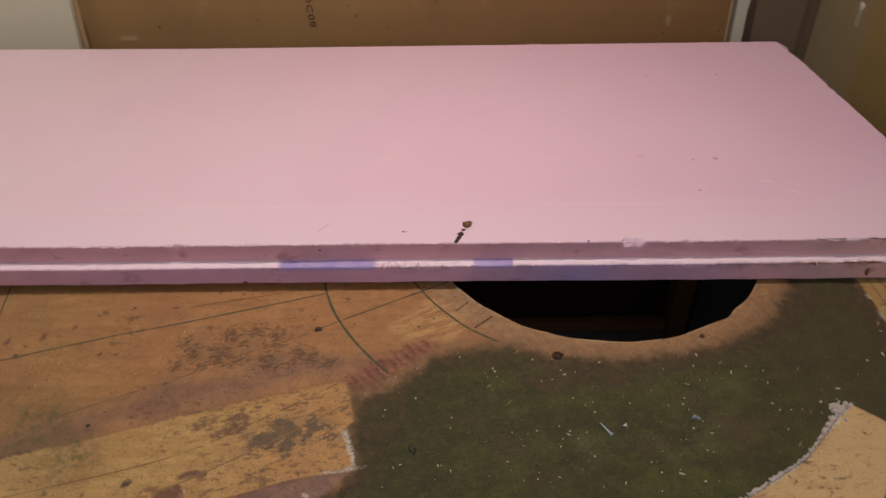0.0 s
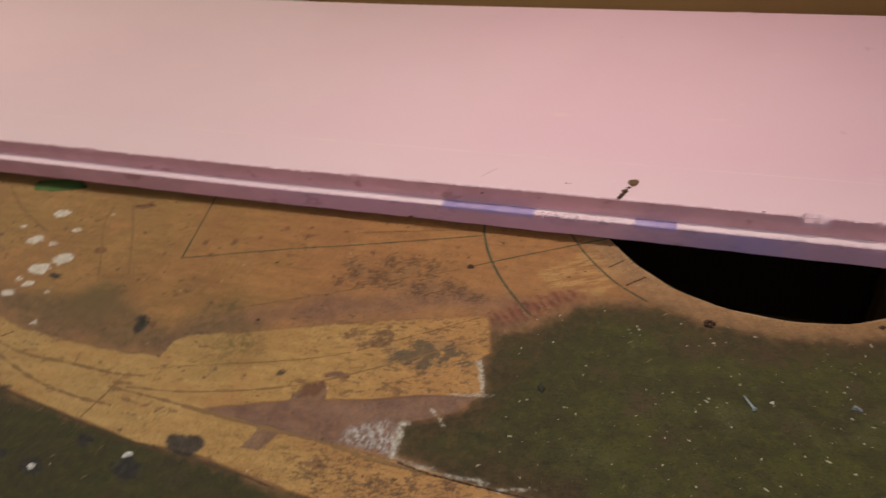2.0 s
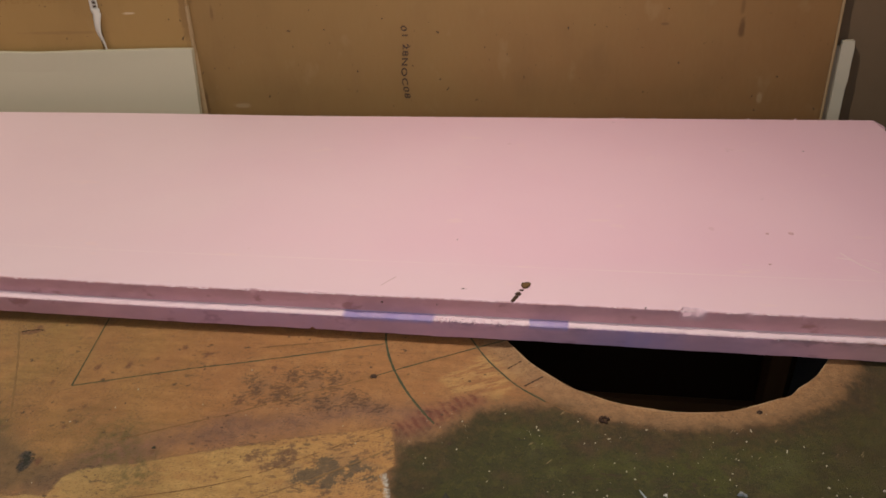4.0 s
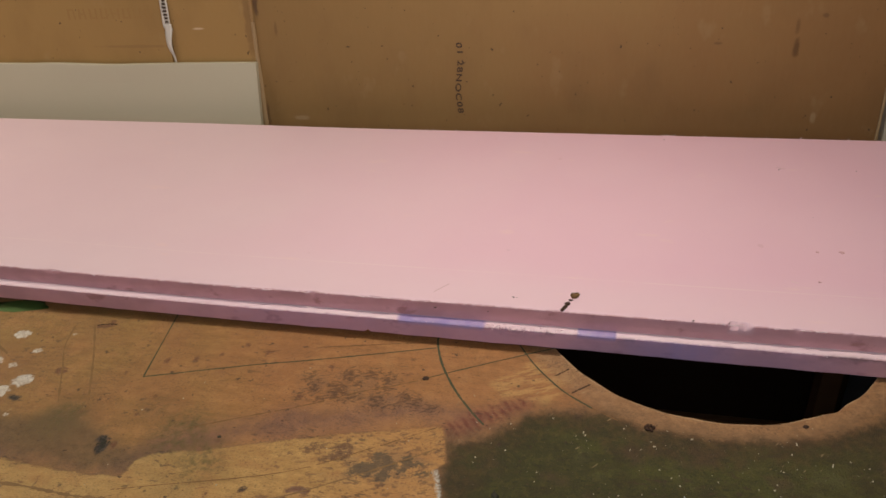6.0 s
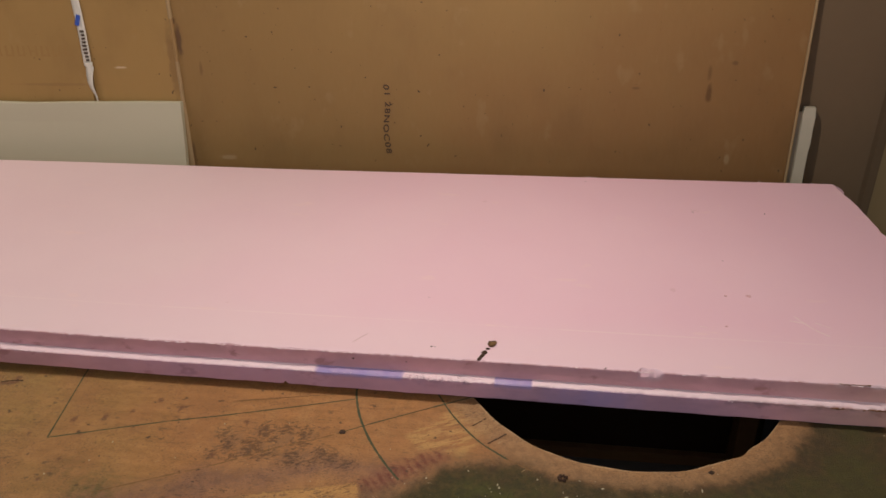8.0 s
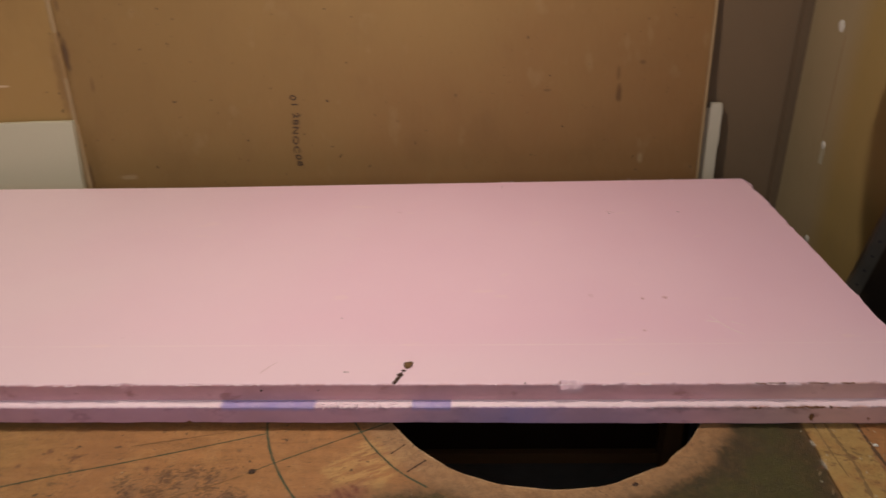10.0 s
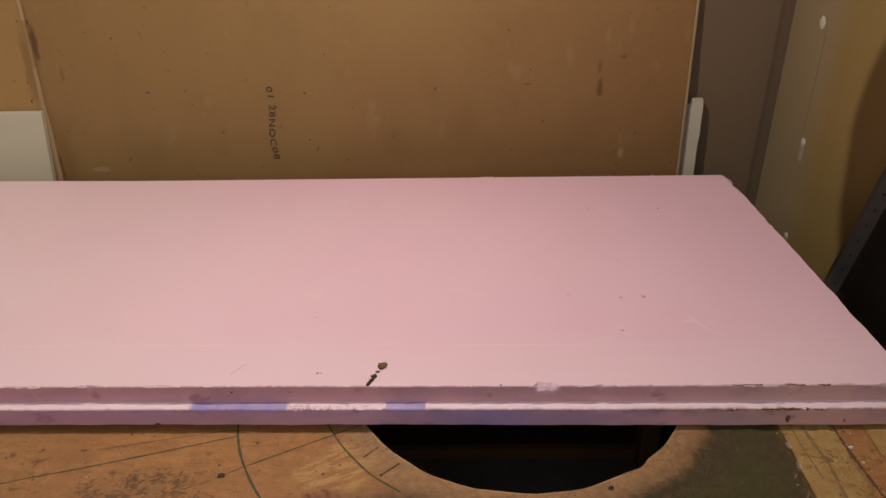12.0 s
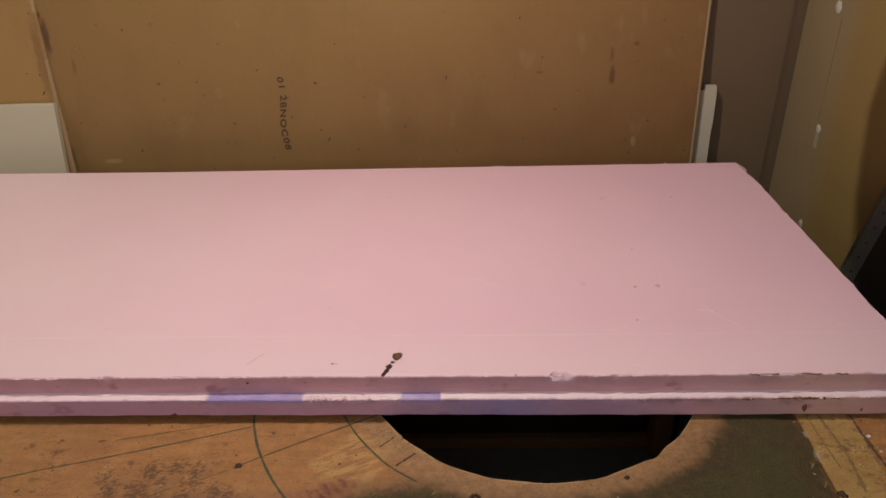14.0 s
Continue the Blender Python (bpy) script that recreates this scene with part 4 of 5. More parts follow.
SPOT_BLOTS = ((-0.523, -0.122, 0.0020, 0.0028), (-0.485, -0.094, 0.0041, 0.0058), (-0.462, -0.157, 0.0030, 0.0028), (-0.462, -0.117, 0.0030, 0.0022), (-0.467, -0.187, 0.0032, 0.0036), (-0.398, -0.049, 0.0040, 0.0036), (-0.361, -0.058, 0.0082, 0.0022), (-0.530, -0.194, 0.0041, 0.0022), (-0.355, -0.212, 0.0041, 0.0022), (-0.368, -0.224, 0.0030, 0.0014), (-0.606, -0.131, 0.0073, 0.0072), (-0.610, -0.036, 0.0151, 0.0042), (-0.604, -0.028, 0.0040, 0.0064), (-0.351, -0.078, 0.0041, 0.0022), (-0.464, -0.237, 0.0032, 0.0058))
BAND_BLOTS = ((-0.166, -0.368, 0.0073, 0.0061), (-0.174, -0.366, 0.0041, 0.0051), (-0.150, -0.369, 0.0041, 0.0051), (-0.142, -0.365, 0.0030, 0.0054), (-0.190, -0.376, 0.0020, 0.0041), (-0.218, -0.373, 0.0010, 0.0058), (-0.112, -0.363, 0.0010, 0.0051), (-0.195, -0.351, 0.0020, 0.0010), (-0.226, -0.370, 0.0040, 0.0000), (-0.202, -0.367, 0.0010, 0.0022))
LEFT_BLOTS = ((-0.557, -0.343, 0.0051, 0.0036), (-0.512, -0.298, 0.0010, 0.0058), (-0.366, -0.279, 0.0022, 0.0032), (-0.486, -0.295, 0.0014, 0.0022), (-0.300, -0.270, 0.0041, 0.0032), (-0.545, -0.304, 0.0022, 0.0028), (-0.448, -0.322, 0.0032, 0.0022), (-0.548, -0.276, 0.0071, 0.0014))
SMUT_BLOTS = ((-0.351, -0.3665, 0.0150, 0.0085), (-0.341, -0.366, 0.0100, 0.0105), (-0.4815, -0.229, 0.0062, 0.0058), (-0.4755, -0.241, 0.0058, 0.0072), (-0.383, -0.399, 0.0120, 0.0090), (-0.437, -0.381, 0.0080, 0.0050), (-0.468, -0.415, 0.0110, 0.0060), (-0.544, -0.390, 0.0100, 0.0050), (-0.504, -0.411, 0.0070, 0.0060), (-0.630, -0.184, 0.0070, 0.0040))
FLAKE_BLOTS = ((-0.167, -0.304, 0.0051, 0.0032), (-0.166, -0.317, 0.0020, 0.0073), (-0.166, -0.327, 0.0010, 0.0063), (-0.165, -0.339, 0.0032, 0.0022), (-0.119, -0.220, 0.0020, 0.0032), (-0.115, -0.232, 0.0020, 0.0092), (-0.110, -0.248, 0.0014, 0.0081), (-0.115, -0.260, 0.0092, 0.0014))
PALE_BLOTS = ((-0.147, -0.343, 0.0071, 0.0010), (-0.134, -0.344, 0.0041, 0.0010), (-0.101, -0.346, 0.0061, 0.0010), (-0.087, -0.348, 0.0032, 0.0014), (-0.073, -0.352, 0.0020, 0.0014), (-0.059, -0.347, 0.0073, 0.0010))


TORN = (([(-0.122, -0.219), (-0.118, -0.226), (-0.113, -0.234), (-0.110, -0.247), (-0.108, -0.257)], 0.0013), ([(-0.108, -0.257), (-0.122, -0.260), (-0.140, -0.264)], 0.0006),
        ([(-0.168, -0.302), (-0.171, -0.319), (-0.166, -0.337)], 0.0016), ([(-0.166, -0.339), (-0.127, -0.345), (-0.103, -0.346), (-0.085, -0.346)], 0.0005),
        ([(0.354, -0.193), (0.330, -0.214), (0.311, -0.231), (0.286, -0.255), (0.259, -0.272), (0.229, -0.289)], 0.0010), ([(0.346, -0.199), (0.337, -0.206), (0.330, -0.216)], 0.0018),
        ([(0.4450, -0.036), (0.4448, -0.044)], 0.0012), ([(0.4430, -0.066), (0.4425, -0.078)], 0.0014), ([(-0.147, -0.284), (-0.139, -0.291), (-0.133, -0.299)], 0.0014))


SPRINKLE = random.Random(12)
STRIP_BLOTS = [(SPRINKLE.uniform(0.435, 0.575), SPRINKLE.uniform(-0.20, 0.0), 0.0008 + 0.004 * SPRINKLE.random() ** 3, 0.0008 + 0.0018 * SPRINKLE.random() ** 2) for _ in range(70)]


def torn(px, py):
    """Signed distance to the white torn fibres along the paint edges."""
    d = np.full(px.shape, 9.0)
    for line, half in TORN:
        for (ax, ay), (bx, by) in zip(line, line[1:]):
            d = np.minimum(d, segment_distance(px, py, ax, ay, bx, by) - half)
    return d


def patches(px, py, turn, *groups):
    """Signed distance to a cluster of slanted oval blots, minus inside."""
    d = np.full(px.shape, 9.0)
    for x, y, a, b in itertools.chain(*groups):
        b = max(b, 0.0010)
        u = (px - x) * math.cos(turn) + (py - y) * math.sin(turn)
        v = (py - y) * math.cos(turn) - (px - x) * math.sin(turn)
        d = np.minimum(d, (np.sqrt((u / a) ** 2 + (v / b) ** 2) - 1) * min(a, b))
    return d


panel = tagged(new("plywood_board"), label="worn plywood board with green paint, bare bands and a round cut-out", category="plywood board")


def plywood_top():
    xs = np.r_[-1.90, np.arange(-1.70, -1.02, 0.08), np.arange(-1.0, -0.62, 0.0055), np.arange(-0.62, 0.0, 0.0027), np.arange(0.0, 0.2, 0.0055), np.arange(0.2, 0.582, 0.0027), 0.582]
    ys = np.r_[-0.62, -0.56, np.arange(-0.50, -0.40, 0.0055), np.arange(-0.40, 0.02, 0.0030), np.arange(0.02, 0.315, 0.0055), 0.36, 0.45, 0.54, 0.66]
    gx, gy = np.meshgrid(xs, ys)
    nx, ny = len(xs), len(ys)
    px, py = gx.ravel().copy(), gy.ravel().copy()
    ang = np.arctan2(py - HOLE_Y, px - HOLE_X)
    rad = np.hypot(px - HOLE_X, py - HOLE_Y)
    edge = np.array([hole_radius(a) for a in ang])
    out = rad > edge - 0.0025
    idx = np.arange(nx * ny).reshape(ny, nx)
    quads = np.stack([idx[:-1, :-1], idx[:-1, 1:], idx[1:, 1:], idx[1:, :-1]], -1).reshape(-1, 4)
    quads = quads[out[quads].all(1)]
    count = np.bincount(quads.ravel(), minlength=nx * ny)
    on_rim = (count < 4) & (rad < edge + 0.012)
    px = np.where(on_rim, HOLE_X + edge * np.cos(ang), px)
    py = np.where(on_rim, HOLE_Y + edge * np.sin(ang), py)
    used = np.unique(quads)
    remap = np.full(nx * ny, -1)
    remap[used] = np.arange(len(used))
    quads = remap[quads]
    px, py = px[used], py[used]
    pz = np.array([0.0004 * noise.noise((x * 9, y * 9, 0)) for x, y in zip(px, py)])
    n = len(px)
    # rim and outer walls
    pairs = {}
    for q in quads.tolist():
        for a, b in zip(q, q[1:] + q[:1]):
            pairs[(a, b)] = 1
    border = [(a, b) for a, b in pairs if (b, a) not in pairs]
    low = {v: n + k for k, v in enumerate(sorted({a for e in border for a in e}))}
    verts = np.concatenate([np.stack([px, py, pz], 1), [(px[v], py[v], -0.018) for v in low]])
    faces = quads.tolist() + [(b, a, low[a], low[b]) for a, b in border]
    mesh = bpy.data.meshes.new("board_top")
    mesh.from_pydata(verts.tolist(), [], faces)
    vx, vy = verts[:, 0], verts[:, 1]
    fields = {
        "bare": functools.reduce(np.minimum, [outline(vx, vy, shape) for shape in (LEAF, PATCH, STRIP, SIDE_STRIP)]),
        "glue": np.minimum(np.minimum(outline(vx, vy, GLUE), outline(vx, vy, GLUE_SPOT)), outline(vx, vy, GLUE_DASH)),
        "green": outline(vx, vy, GREEN), "wash": outline(vx, vy, WASH), "dirt": outline(vx, vy, GRIME), "sleeper": outline(vx, vy, SLEEPER),
        "sleeper_run": (vx + 0.115) * 0.80 + (vy + 0.16) * 0.60, "smudge": outline(vx, vy, SMUDGE), "scar": outline(vx, vy, SCAR), "soot": patches(vx, vy, 0.2, SMUDGE_BLOTS, BAND_BLOTS) - 0.0006, "grey_scar": patches(vx, vy, 0.2, SCAR_BLOTS),
        "scuff": patches(vx, vy, 0.2, SCUFF_BLOTS), "rust": patches(vx, vy, 0.2, RUST_BLOTS, DOT_BLOTS, SPOT_BLOTS, STRIP_BLOTS), "char": patches(vx, vy, 0.2, LEFT_BLOTS), "smut": patches(vx, vy, -0.25, SMUT_BLOTS), "flake": np.minimum(patches(vx, vy, 0.2, FLAKE_BLOTS, PALE_BLOTS), torn(vx, vy)),
        "rim": np.hypot(vx - HOLE_X, vy - HOLE_Y) - HOLE_R,  "frost": outline(vx, vy, FROST), "chip": outline(vx, vy, CHIP),
    }
    haze = np.full(vx.shape, 9.0)
    for x, y, r in ((-0.55, -0.205, 0.030), (-0.40, -0.205, 0.035), (-0.36, -0.245, 0.030), (-0.45, -0.175, 0.015)):
        haze = np.minimum(haze, np.hypot(vx - x, vy - y) - r)
    fields["haze"] = haze
    spots = ((-0.711, -0.069, 0.0095), (-0.705, -0.127, 0.0090), (-0.674, -0.130, 0.0050), (-0.642, -0.155, 0.0110), (-0.657, -0.177, 0.0105), (-0.651, -0.203, 0.0060), (-0.667, -0.197, 0.0045), (-0.663, -0.222, 0.0065),
             (-0.699, -0.209, 0.0040), (-0.619, -0.212, 0.0030), (-0.596, -0.259, 0.0030), (-0.665, -0.100, 0.0050), (-0.742, -0.105, 0.0035), (-0.640, -0.060, 0.0035))
    spatter = np.full(vx.shape, 9.0)
    for x, y, r in spots:
        spatter = np.minimum(spatter, np.hypot((vx - x) * 0.8, vy - y) - r)
    fields["spatter"] = spatter
    for name, values in fields.items():
        mesh.attributes.new(name, "FLOAT", "POINT").data.foreach_set("value", values.astype(np.float32))
    mesh.update()
    return mesh


mesh_part("board_top", plywood_top(), PLY, panel)

# pen and pencil lines
DULL = plain("dull_streak", (0.13, 0.085, 0.040), (0.32, 0.19, 0.070), 60, 0.9)
DULL_DARK = plain("dark_streak", (0.05, 0.032, 0.020), (0.16, 0.085, 0.040), 70, 0.9)
SOFT = plain("soft_worn_line", (0.170, 0.098, 0.042), (0.330, 0.200, 0.082), 45, 0.9)
STROKES = [
    (GREEN_PEN, 0.0025, [(-0.163, 0.01), (-0.162, -0.010), (-0.152, -0.042), (-0.139, -0.070), (-0.121, -0.100), (-0.099, -0.129), (-0.083, -0.147)]),
    (GREEN_PEN, 0.0017, [(-0.497, -0.127), (-0.379, -0.088), (-0.319, -0.071), (-0.240, -0.047), (-0.161, -0.022)]),
    (GREEN_PEN, 0.0017, [(-0.526, 0.008), (-0.522, -0.011), (-0.497, -0.127)]),
    (GREEN_PEN, 0.0020, [(-0.062, -0.001), (-0.042, -0.035), (-0.021, -0.062), (-0.001, -0.083), (0.028, -0.104)]),
    (GREEN_PEN, 0.0014, [(-0.160, -0.080), (-0.116, -0.055), (-0.052, -0.020), (-0.020, -0.003)]),
    (PENCIL, 0.0010, [(-0.309, -0.042), (-0.232, -0.025), (-0.161, -0.010)]),
    (PENCIL, 0.0010, [(0.028, -0.104), (0.055, -0.119)]),
    (CHAR, 0.0016, [(-0.015, -0.055), (0.000, -0.040)]),
    (CHAR, 0.0018, [(0.005, -0.082), (0.025, -0.064)]),
    (PENCIL, 0.0009, [(-0.430, -0.292), (-0.390, -0.280), (-0.271, -0.244), (-0.193, -0.199), (-0.131, -0.158)]),
    (SOFT, 0.0018, [(-0.440, -0.318), (-0.371, -0.310), (-0.278, -0.282), (-0.193, -0.234), (-0.124, -0.188)]),
    (SOFT, 0.0028, [(-0.730, -0.235), (-0.655, -0.276), (-0.580, -0.299), (-0.517, -0.302), (-0.463, -0.305), (-0.429, -0.302)]),
    (SOFT, 0.0030, [(-0.700, -0.258), (-0.649, -0.286), (-0.548, -0.325), (-0.487, -0.338), (-0.439, -0.341)]),
    (SOFT, 0.0032, [(-0.457, -0.321), (-0.393, -0.325), (-0.330, -0.331), (-0.264, -0.336), (-0.227, -0.338), (-0.189, -0.344), (-0.162, -0.346), (-0.130, -0.349)]),
    (CHAR, 0.0016, [(-0.160, -0.343), (-0.139, -0.3475), (-0.110, -0.350), (-0.077, -0.352), (-0.051, -0.353)]),
    (PENCIL, 0.0014, [(-0.398, -0.200), (-0.342, -0.173), (-0.286, -0.147), (-0.230, -0.115), (-0.200, -0.102), (-0.161, -0.082)]),
    (DULL_DARK, 0.0016, [(-0.560, -0.346), (-0.473, -0.361), (-0.400, -0.375), (-0.342, -0.377), (-0.284, -0.383), (-0.250, -0.389)]),
    (CHAR, 0.0016, [(-0.629, -0.298), (-0.608, -0.275)]),
    (SOFT, 0.0022, [(-0.459, -0.359), (-0.454, -0.333), (-0.450, -0.303)]),
    (SOFT, 0.0019, [(-0.651, -0.043), (-0.636, -0.084), (-0.609, -0.125), (-0.602, -0.136), (-0.570, -0.185)]),
    (SOFT, 0.0021, [(-0.626, -0.036), (-0.584, -0.099), (-0.534, -0.181)]),
    (CHAR, 0.0024, [(-0.622, -0.037), (-0.608, -0.032), (-0.595, -0.031)]),
    (SOFT, 0.0024, [(-0.849, -0.011), (-0.774, -0.069), (-0.701, -0.110)]),
    (DULL_DARK, 0.0034, [(0.507, 0.02), (0.505, -0.03), (0.506, -0.07), (0.509, -0.12)]),
    (DULL, 0.0030, [(0.470, 0.02), (0.472, -0.03), (0.4745, -0.072), (0.470, -0.12)]),
    (DULL, 0.0018, [(0.459, 0.01), (0.458, -0.04), (0.460, -0.09)]),
]
for k, (material, width, points) in enumerate(STROKES):
    part("drawn_line", ribbon(points, width, seed=k, wobble=0.3 if material is GREEN_PEN else 0.7, per=8 if material is GREEN_PEN else 14, gaps=0.04 if material is PENCIL else 0.0), material, panel, "drawn layout line")
GREEN_SPOT = plain("leaf_green_paint", (0.055, 0.11, 0.020), (0.080, 0.15, 0.030), 60, 0.7)
bm = bmesh.new()
blob(bm, (-0.765, -0.009, 0.0), (0.044, 0.015, 0.0006), random.Random(5), 0.15, 0.1)
part("paint_spot", bm, GREEN_SPOT, panel, "bright green paint spot", smooth=True)


# bench frame below
frame_thing = tagged(new("bench_frame"), label="rough wooden frame and legs under the plywood", category="workbench frame")
for y0 in (-0.60, 0.345, 0.565):
    part("rail", box((-1.85, y0, -0.108), (0.575, y0 + 0.045, -0.0185), 0.003), JOIST, frame_thing)
for x0 in (-1.85, -1.0, -0.16, 0.53):
    part("cross_rail", box((x0, -0.554, -0.108), (x0 + 0.042, 0.3445, -0.0185), 0.003), JOIST, frame_thing)
for x0 in (-1.78, 0.493):
    for y0 in (-0.595, 0.575):
        part("leg", box((x0, y0, Z0), (x0 + 0.040, y0 + 0.044, -0.1085), 0.003), DARK_JOIST, frame_thing)
part("low_shelf", box((-1.70, -0.50, -0.668), (0.4925, 0.619, -0.6405), 0.003), SHELF_GREY, frame_thing, "dusty dark lower shelf")
part("low_beam", box((-1.70, 0.600, -0.640), (0.4925, 0.6195, -0.612), 0.002), DARK_JOIST, frame_thing, "brown timber strip along the shelf")
part("back_panel", box((-1.70, 0.6205, -0.668), (0.4925, 0.633, -0.0185), 0.002), DARK_BACK, frame_thing, "dark brown back panel")
part("end_panel", box((0.560, -0.50, Z0), (0.574, 0.62, -0.1085), 0.002), BLUE_PANEL, frame_thing, "dull blue-grey end panel")

# ---- the foam board ----
for y in (0.03, 0.33, 0.52):
    for x0, x1 in ((-1.80, -0.10), (0.43, 0.575)):
        tagged(part("batten", box((x0, y, 0.0008), (x1, y + 0.03, 0.0039), 0.0005), JOIST), label="thin wooden packing strip under the foam", category="batten", group="packing strips")
TOP, LIP, STEP, BASE = 0.0505, 0.0280, 0.0118, 0.0040


def wobble(*q, seed=0.0):
    return noise.noise((q[0] + seed * 13.7, q[1] if len(q) > 1 else 0.0, seed * 3.1))


def chips(x):
    """Broken bits of the upper front edge: depth back and down."""
    deep = 0.0
    for c, w, d in ((-0.325, 0.010, 0.0025), (0.245, 0.006, 0.002), (-0.245, 0.007, 0.0015), (0.30, 0.004, 0.0015), (0.430, 0.006, 0.0018), (0.455, 0.010, 0.0025), (0.520, 0.005, 0.0016), (0.556, 0.006, 0.0020), (-0.70, 0.012, 0.003)):
        deep = max(deep, d * max(0.0, 1 - abs(x - c) / w) ** 0.5)
    return deep


def raised(x):
    """The far end of the board bends up a little."""
    t = min(max((-0.40 - x) / 0.5, 0), 1)
    return 0.0062 * t * t * (3 - 2 * t)


def torn_skin(x):
    """Where the skin has flaked off the upper edge and shows paler foam."""
    return 0.55 * max((max(0.0, 1 - abs(x - c) / w) ** 0.5 for c, w in ((0.432, 0.010), (0.392, 0.008), (0.550, 0.020))), default=0.0)


def foam_board():
    xs = np.r_[np.arange(-1.85, -1.05, 0.02), np.arange(-1.05, 0.5875, 0.0022), 0.5875]
    ys = list(np.r_[0.0015, 0.004, 0.009, np.arange(0.02, 0.595, 0.0125), 0.603, 0.607])
    verts, sawn, ink, pale, under_ledge, rows = [], [], [], [], [], []
    for x in xs:
        t = min(max((0.40 - x) / 0.85, 0), 1)
        lift = 0.0035 * t * t * (3 - 2 * t)
        rag = (0.0011 * wobble(x * 60, seed=1) + 0.0011 * wobble(x * 170, seed=2) + 0.0008 * wobble(x * 420, seed=12)) * (1.0 + 1.6 * max(0.0, wobble(x * 7, seed=33)) + 0.7 * min(max((x - 0.36) / 0.06, 0), 1))
        lip = 0.0012 * wobble(x * 45, seed=3) + (0.0014 * wobble(x * 95, seed=4) + 0.0010 * wobble(x * 300, seed=14)) * (2.8 if -0.105 < x < 0.008 else 1.2 + 0.9 * max(0.0, wobble(x * 8, seed=31)) + 1.2 * min(max((x - 0.36) / 0.06, 0), 1))
        low = 0.0007 * wobble(x * 35, seed=5) - 0.0018 * min(max((x - 0.05) / 0.35, 0), 1)
        step = STEP + lip
        flat = STEP + 0.0006 * wobble(x * 9, seed=15)
        nick = 0.004 * max(0, 1 - abs(x + 0.251) / 0.004)
        chip = chips(x)
        prof = [(0.607, BASE, 0), (0.3, BASE, 0), (-flat + 0.002, BASE + 0.0005 + nick + min(low, 0), 1), (-flat, BASE + 0.0018 + nick + low, 1), (-flat - 0.0004, 0.013, 1), (-flat, 0.021, 1), (-step * 0.5 - flat * 0.5 + 0.0002, LIP - 0.0018, 1),
                (-step + 0.0016, LIP - 0.0004, 0.15), (-step * 0.55, LIP, 0.0), (-0.0008, LIP + 0.0003, 0.1), (0.0, LIP + 0.0010, 1), (0.0003, 0.036, 1), (0.0 + chip * 0.3, 0.044 - chip * 0.5, 1),
                (rag * 0.5 + chip * 0.7, TOP - 0.0014 + rag * 0.4 - chip * 0.55, 1), (0.0010 + rag + chip, TOP - 0.0003 - chip * 0.12, 0.2)]
        facet = min(max(0.0, 1 - abs(x - 0.186) / 0.0145) * 3.5, 1) * (0.92 + 0.2 * wobble(x * 90, seed=21))
        if facet > 0:
            prof[12:15] = [(0.0003, TOP - 0.0068 * facet - 0.0012, 0.7), (0.0032 * facet + rag, TOP - 0.0034 * facet - 0.0006, 0.45), (0.0010 + 0.0062 * facet + rag, TOP - 0.0002, 0.1)]
        prof += [(max(y + chip * 0.8 * max(0, 1 - y / 0.02), 0.0074 * facet + 0.2 * y), TOP + 0.00025 * wobble(x * 6, y * 6, seed=7), 0.0) for y in ys]
        prof += [(0.6095, TOP - 0.001, 0.3), (0.610 + 0.0008 * wobble(x * 40, seed=8), 0.03, 1), (0.609, BASE + 0.001, 1)]
        row = []
        for k, (y, z, s) in enumerate(prof):
            end = max(0.0, (x - 0.55) / 0.0375)
            back = min(max(y, 0) / 0.61, 1)
            xx = x
            if x > 0.58:
                xx = 0.5885 - 0.004 * back + 0.0022 * wobble(y * 22, z * 40, seed=9) + 0.0012 * wobble(y * 75, z * 90, seed=10) - 0.004 * max(0, 1 - abs(y - 0.407) / 0.006) - 0.005 * max(0, 1 - abs(y - 0.555) / 0.02)
                xx -= 0.006 * max(0, (y - 0.585) / 0.025)
            verts.append((xx, y, z + lift * (1 - back) + raised(x) * (1 - 0.5 * back)))
            sawn.append(s)
            violet = 0.0
            if 6 <= k <= 9:
                violet = max(violet, min(max((x + 0.214) / 0.006, 0), 1) * min(max((-0.100 - x) / 0.006, 0), 1), 1.0 * (0.008 < x < 0.052))
            if 2 <= k <= 6:
                violet = max(violet, 0.75 * math.exp(-(((x - 0.12) / 0.075) ** 2)), 0.34 * (1 - min(max((x - 0.22) / 0.16, 0), 1)) * (1 - 0.8 * min(max((-0.35 - x) / 0.2, 0), 1)))
            ink.append(violet)
            bruise = 1.0 if (-0.211 < x < -0.102 or 0.009 < x < 0.051) else 0.0
            pale.append((1.0 - bruise) * (1 - 0.5 * min(max((-0.30 - x) / 0.15, 0), 1)) if 7 <= k <= 9 else 0.12 if abs(x - 0.186) < 0.0125 and 12 <= k <= 14 else torn_skin(x) if 13 <= k <= 15 else 0.0)
            under_ledge.append((0.85 if k == 6 else 0.25 if k in (5, 7) else 0.0) * min(max((x + 0.12) / 0.06, 0), 1))
            row.append(len(verts) - 1)
        rows.append(row)
    faces = []
    for a, b in zip(rows, rows[1:]):
        for k in range(len(a)):
            m = (k + 1) % len(a)
            faces.append((a[k], a[m], b[m], b[k]))
    faces += [rows[0], rows[-1][::-1]]
    mesh = bpy.data.meshes.new("foam_board")
    mesh.from_pydata(verts, [], faces)
    for name, values in (("sawn", sawn), ("ink", ink), ("pale", pale), ("under_ledge", under_ledge)):
        mesh.attributes.new(name, "FLOAT", "POINT").data.foreach_set("value", np.array(values, np.float32))
    bm = bmesh.new()
    bm.from_mesh(mesh)
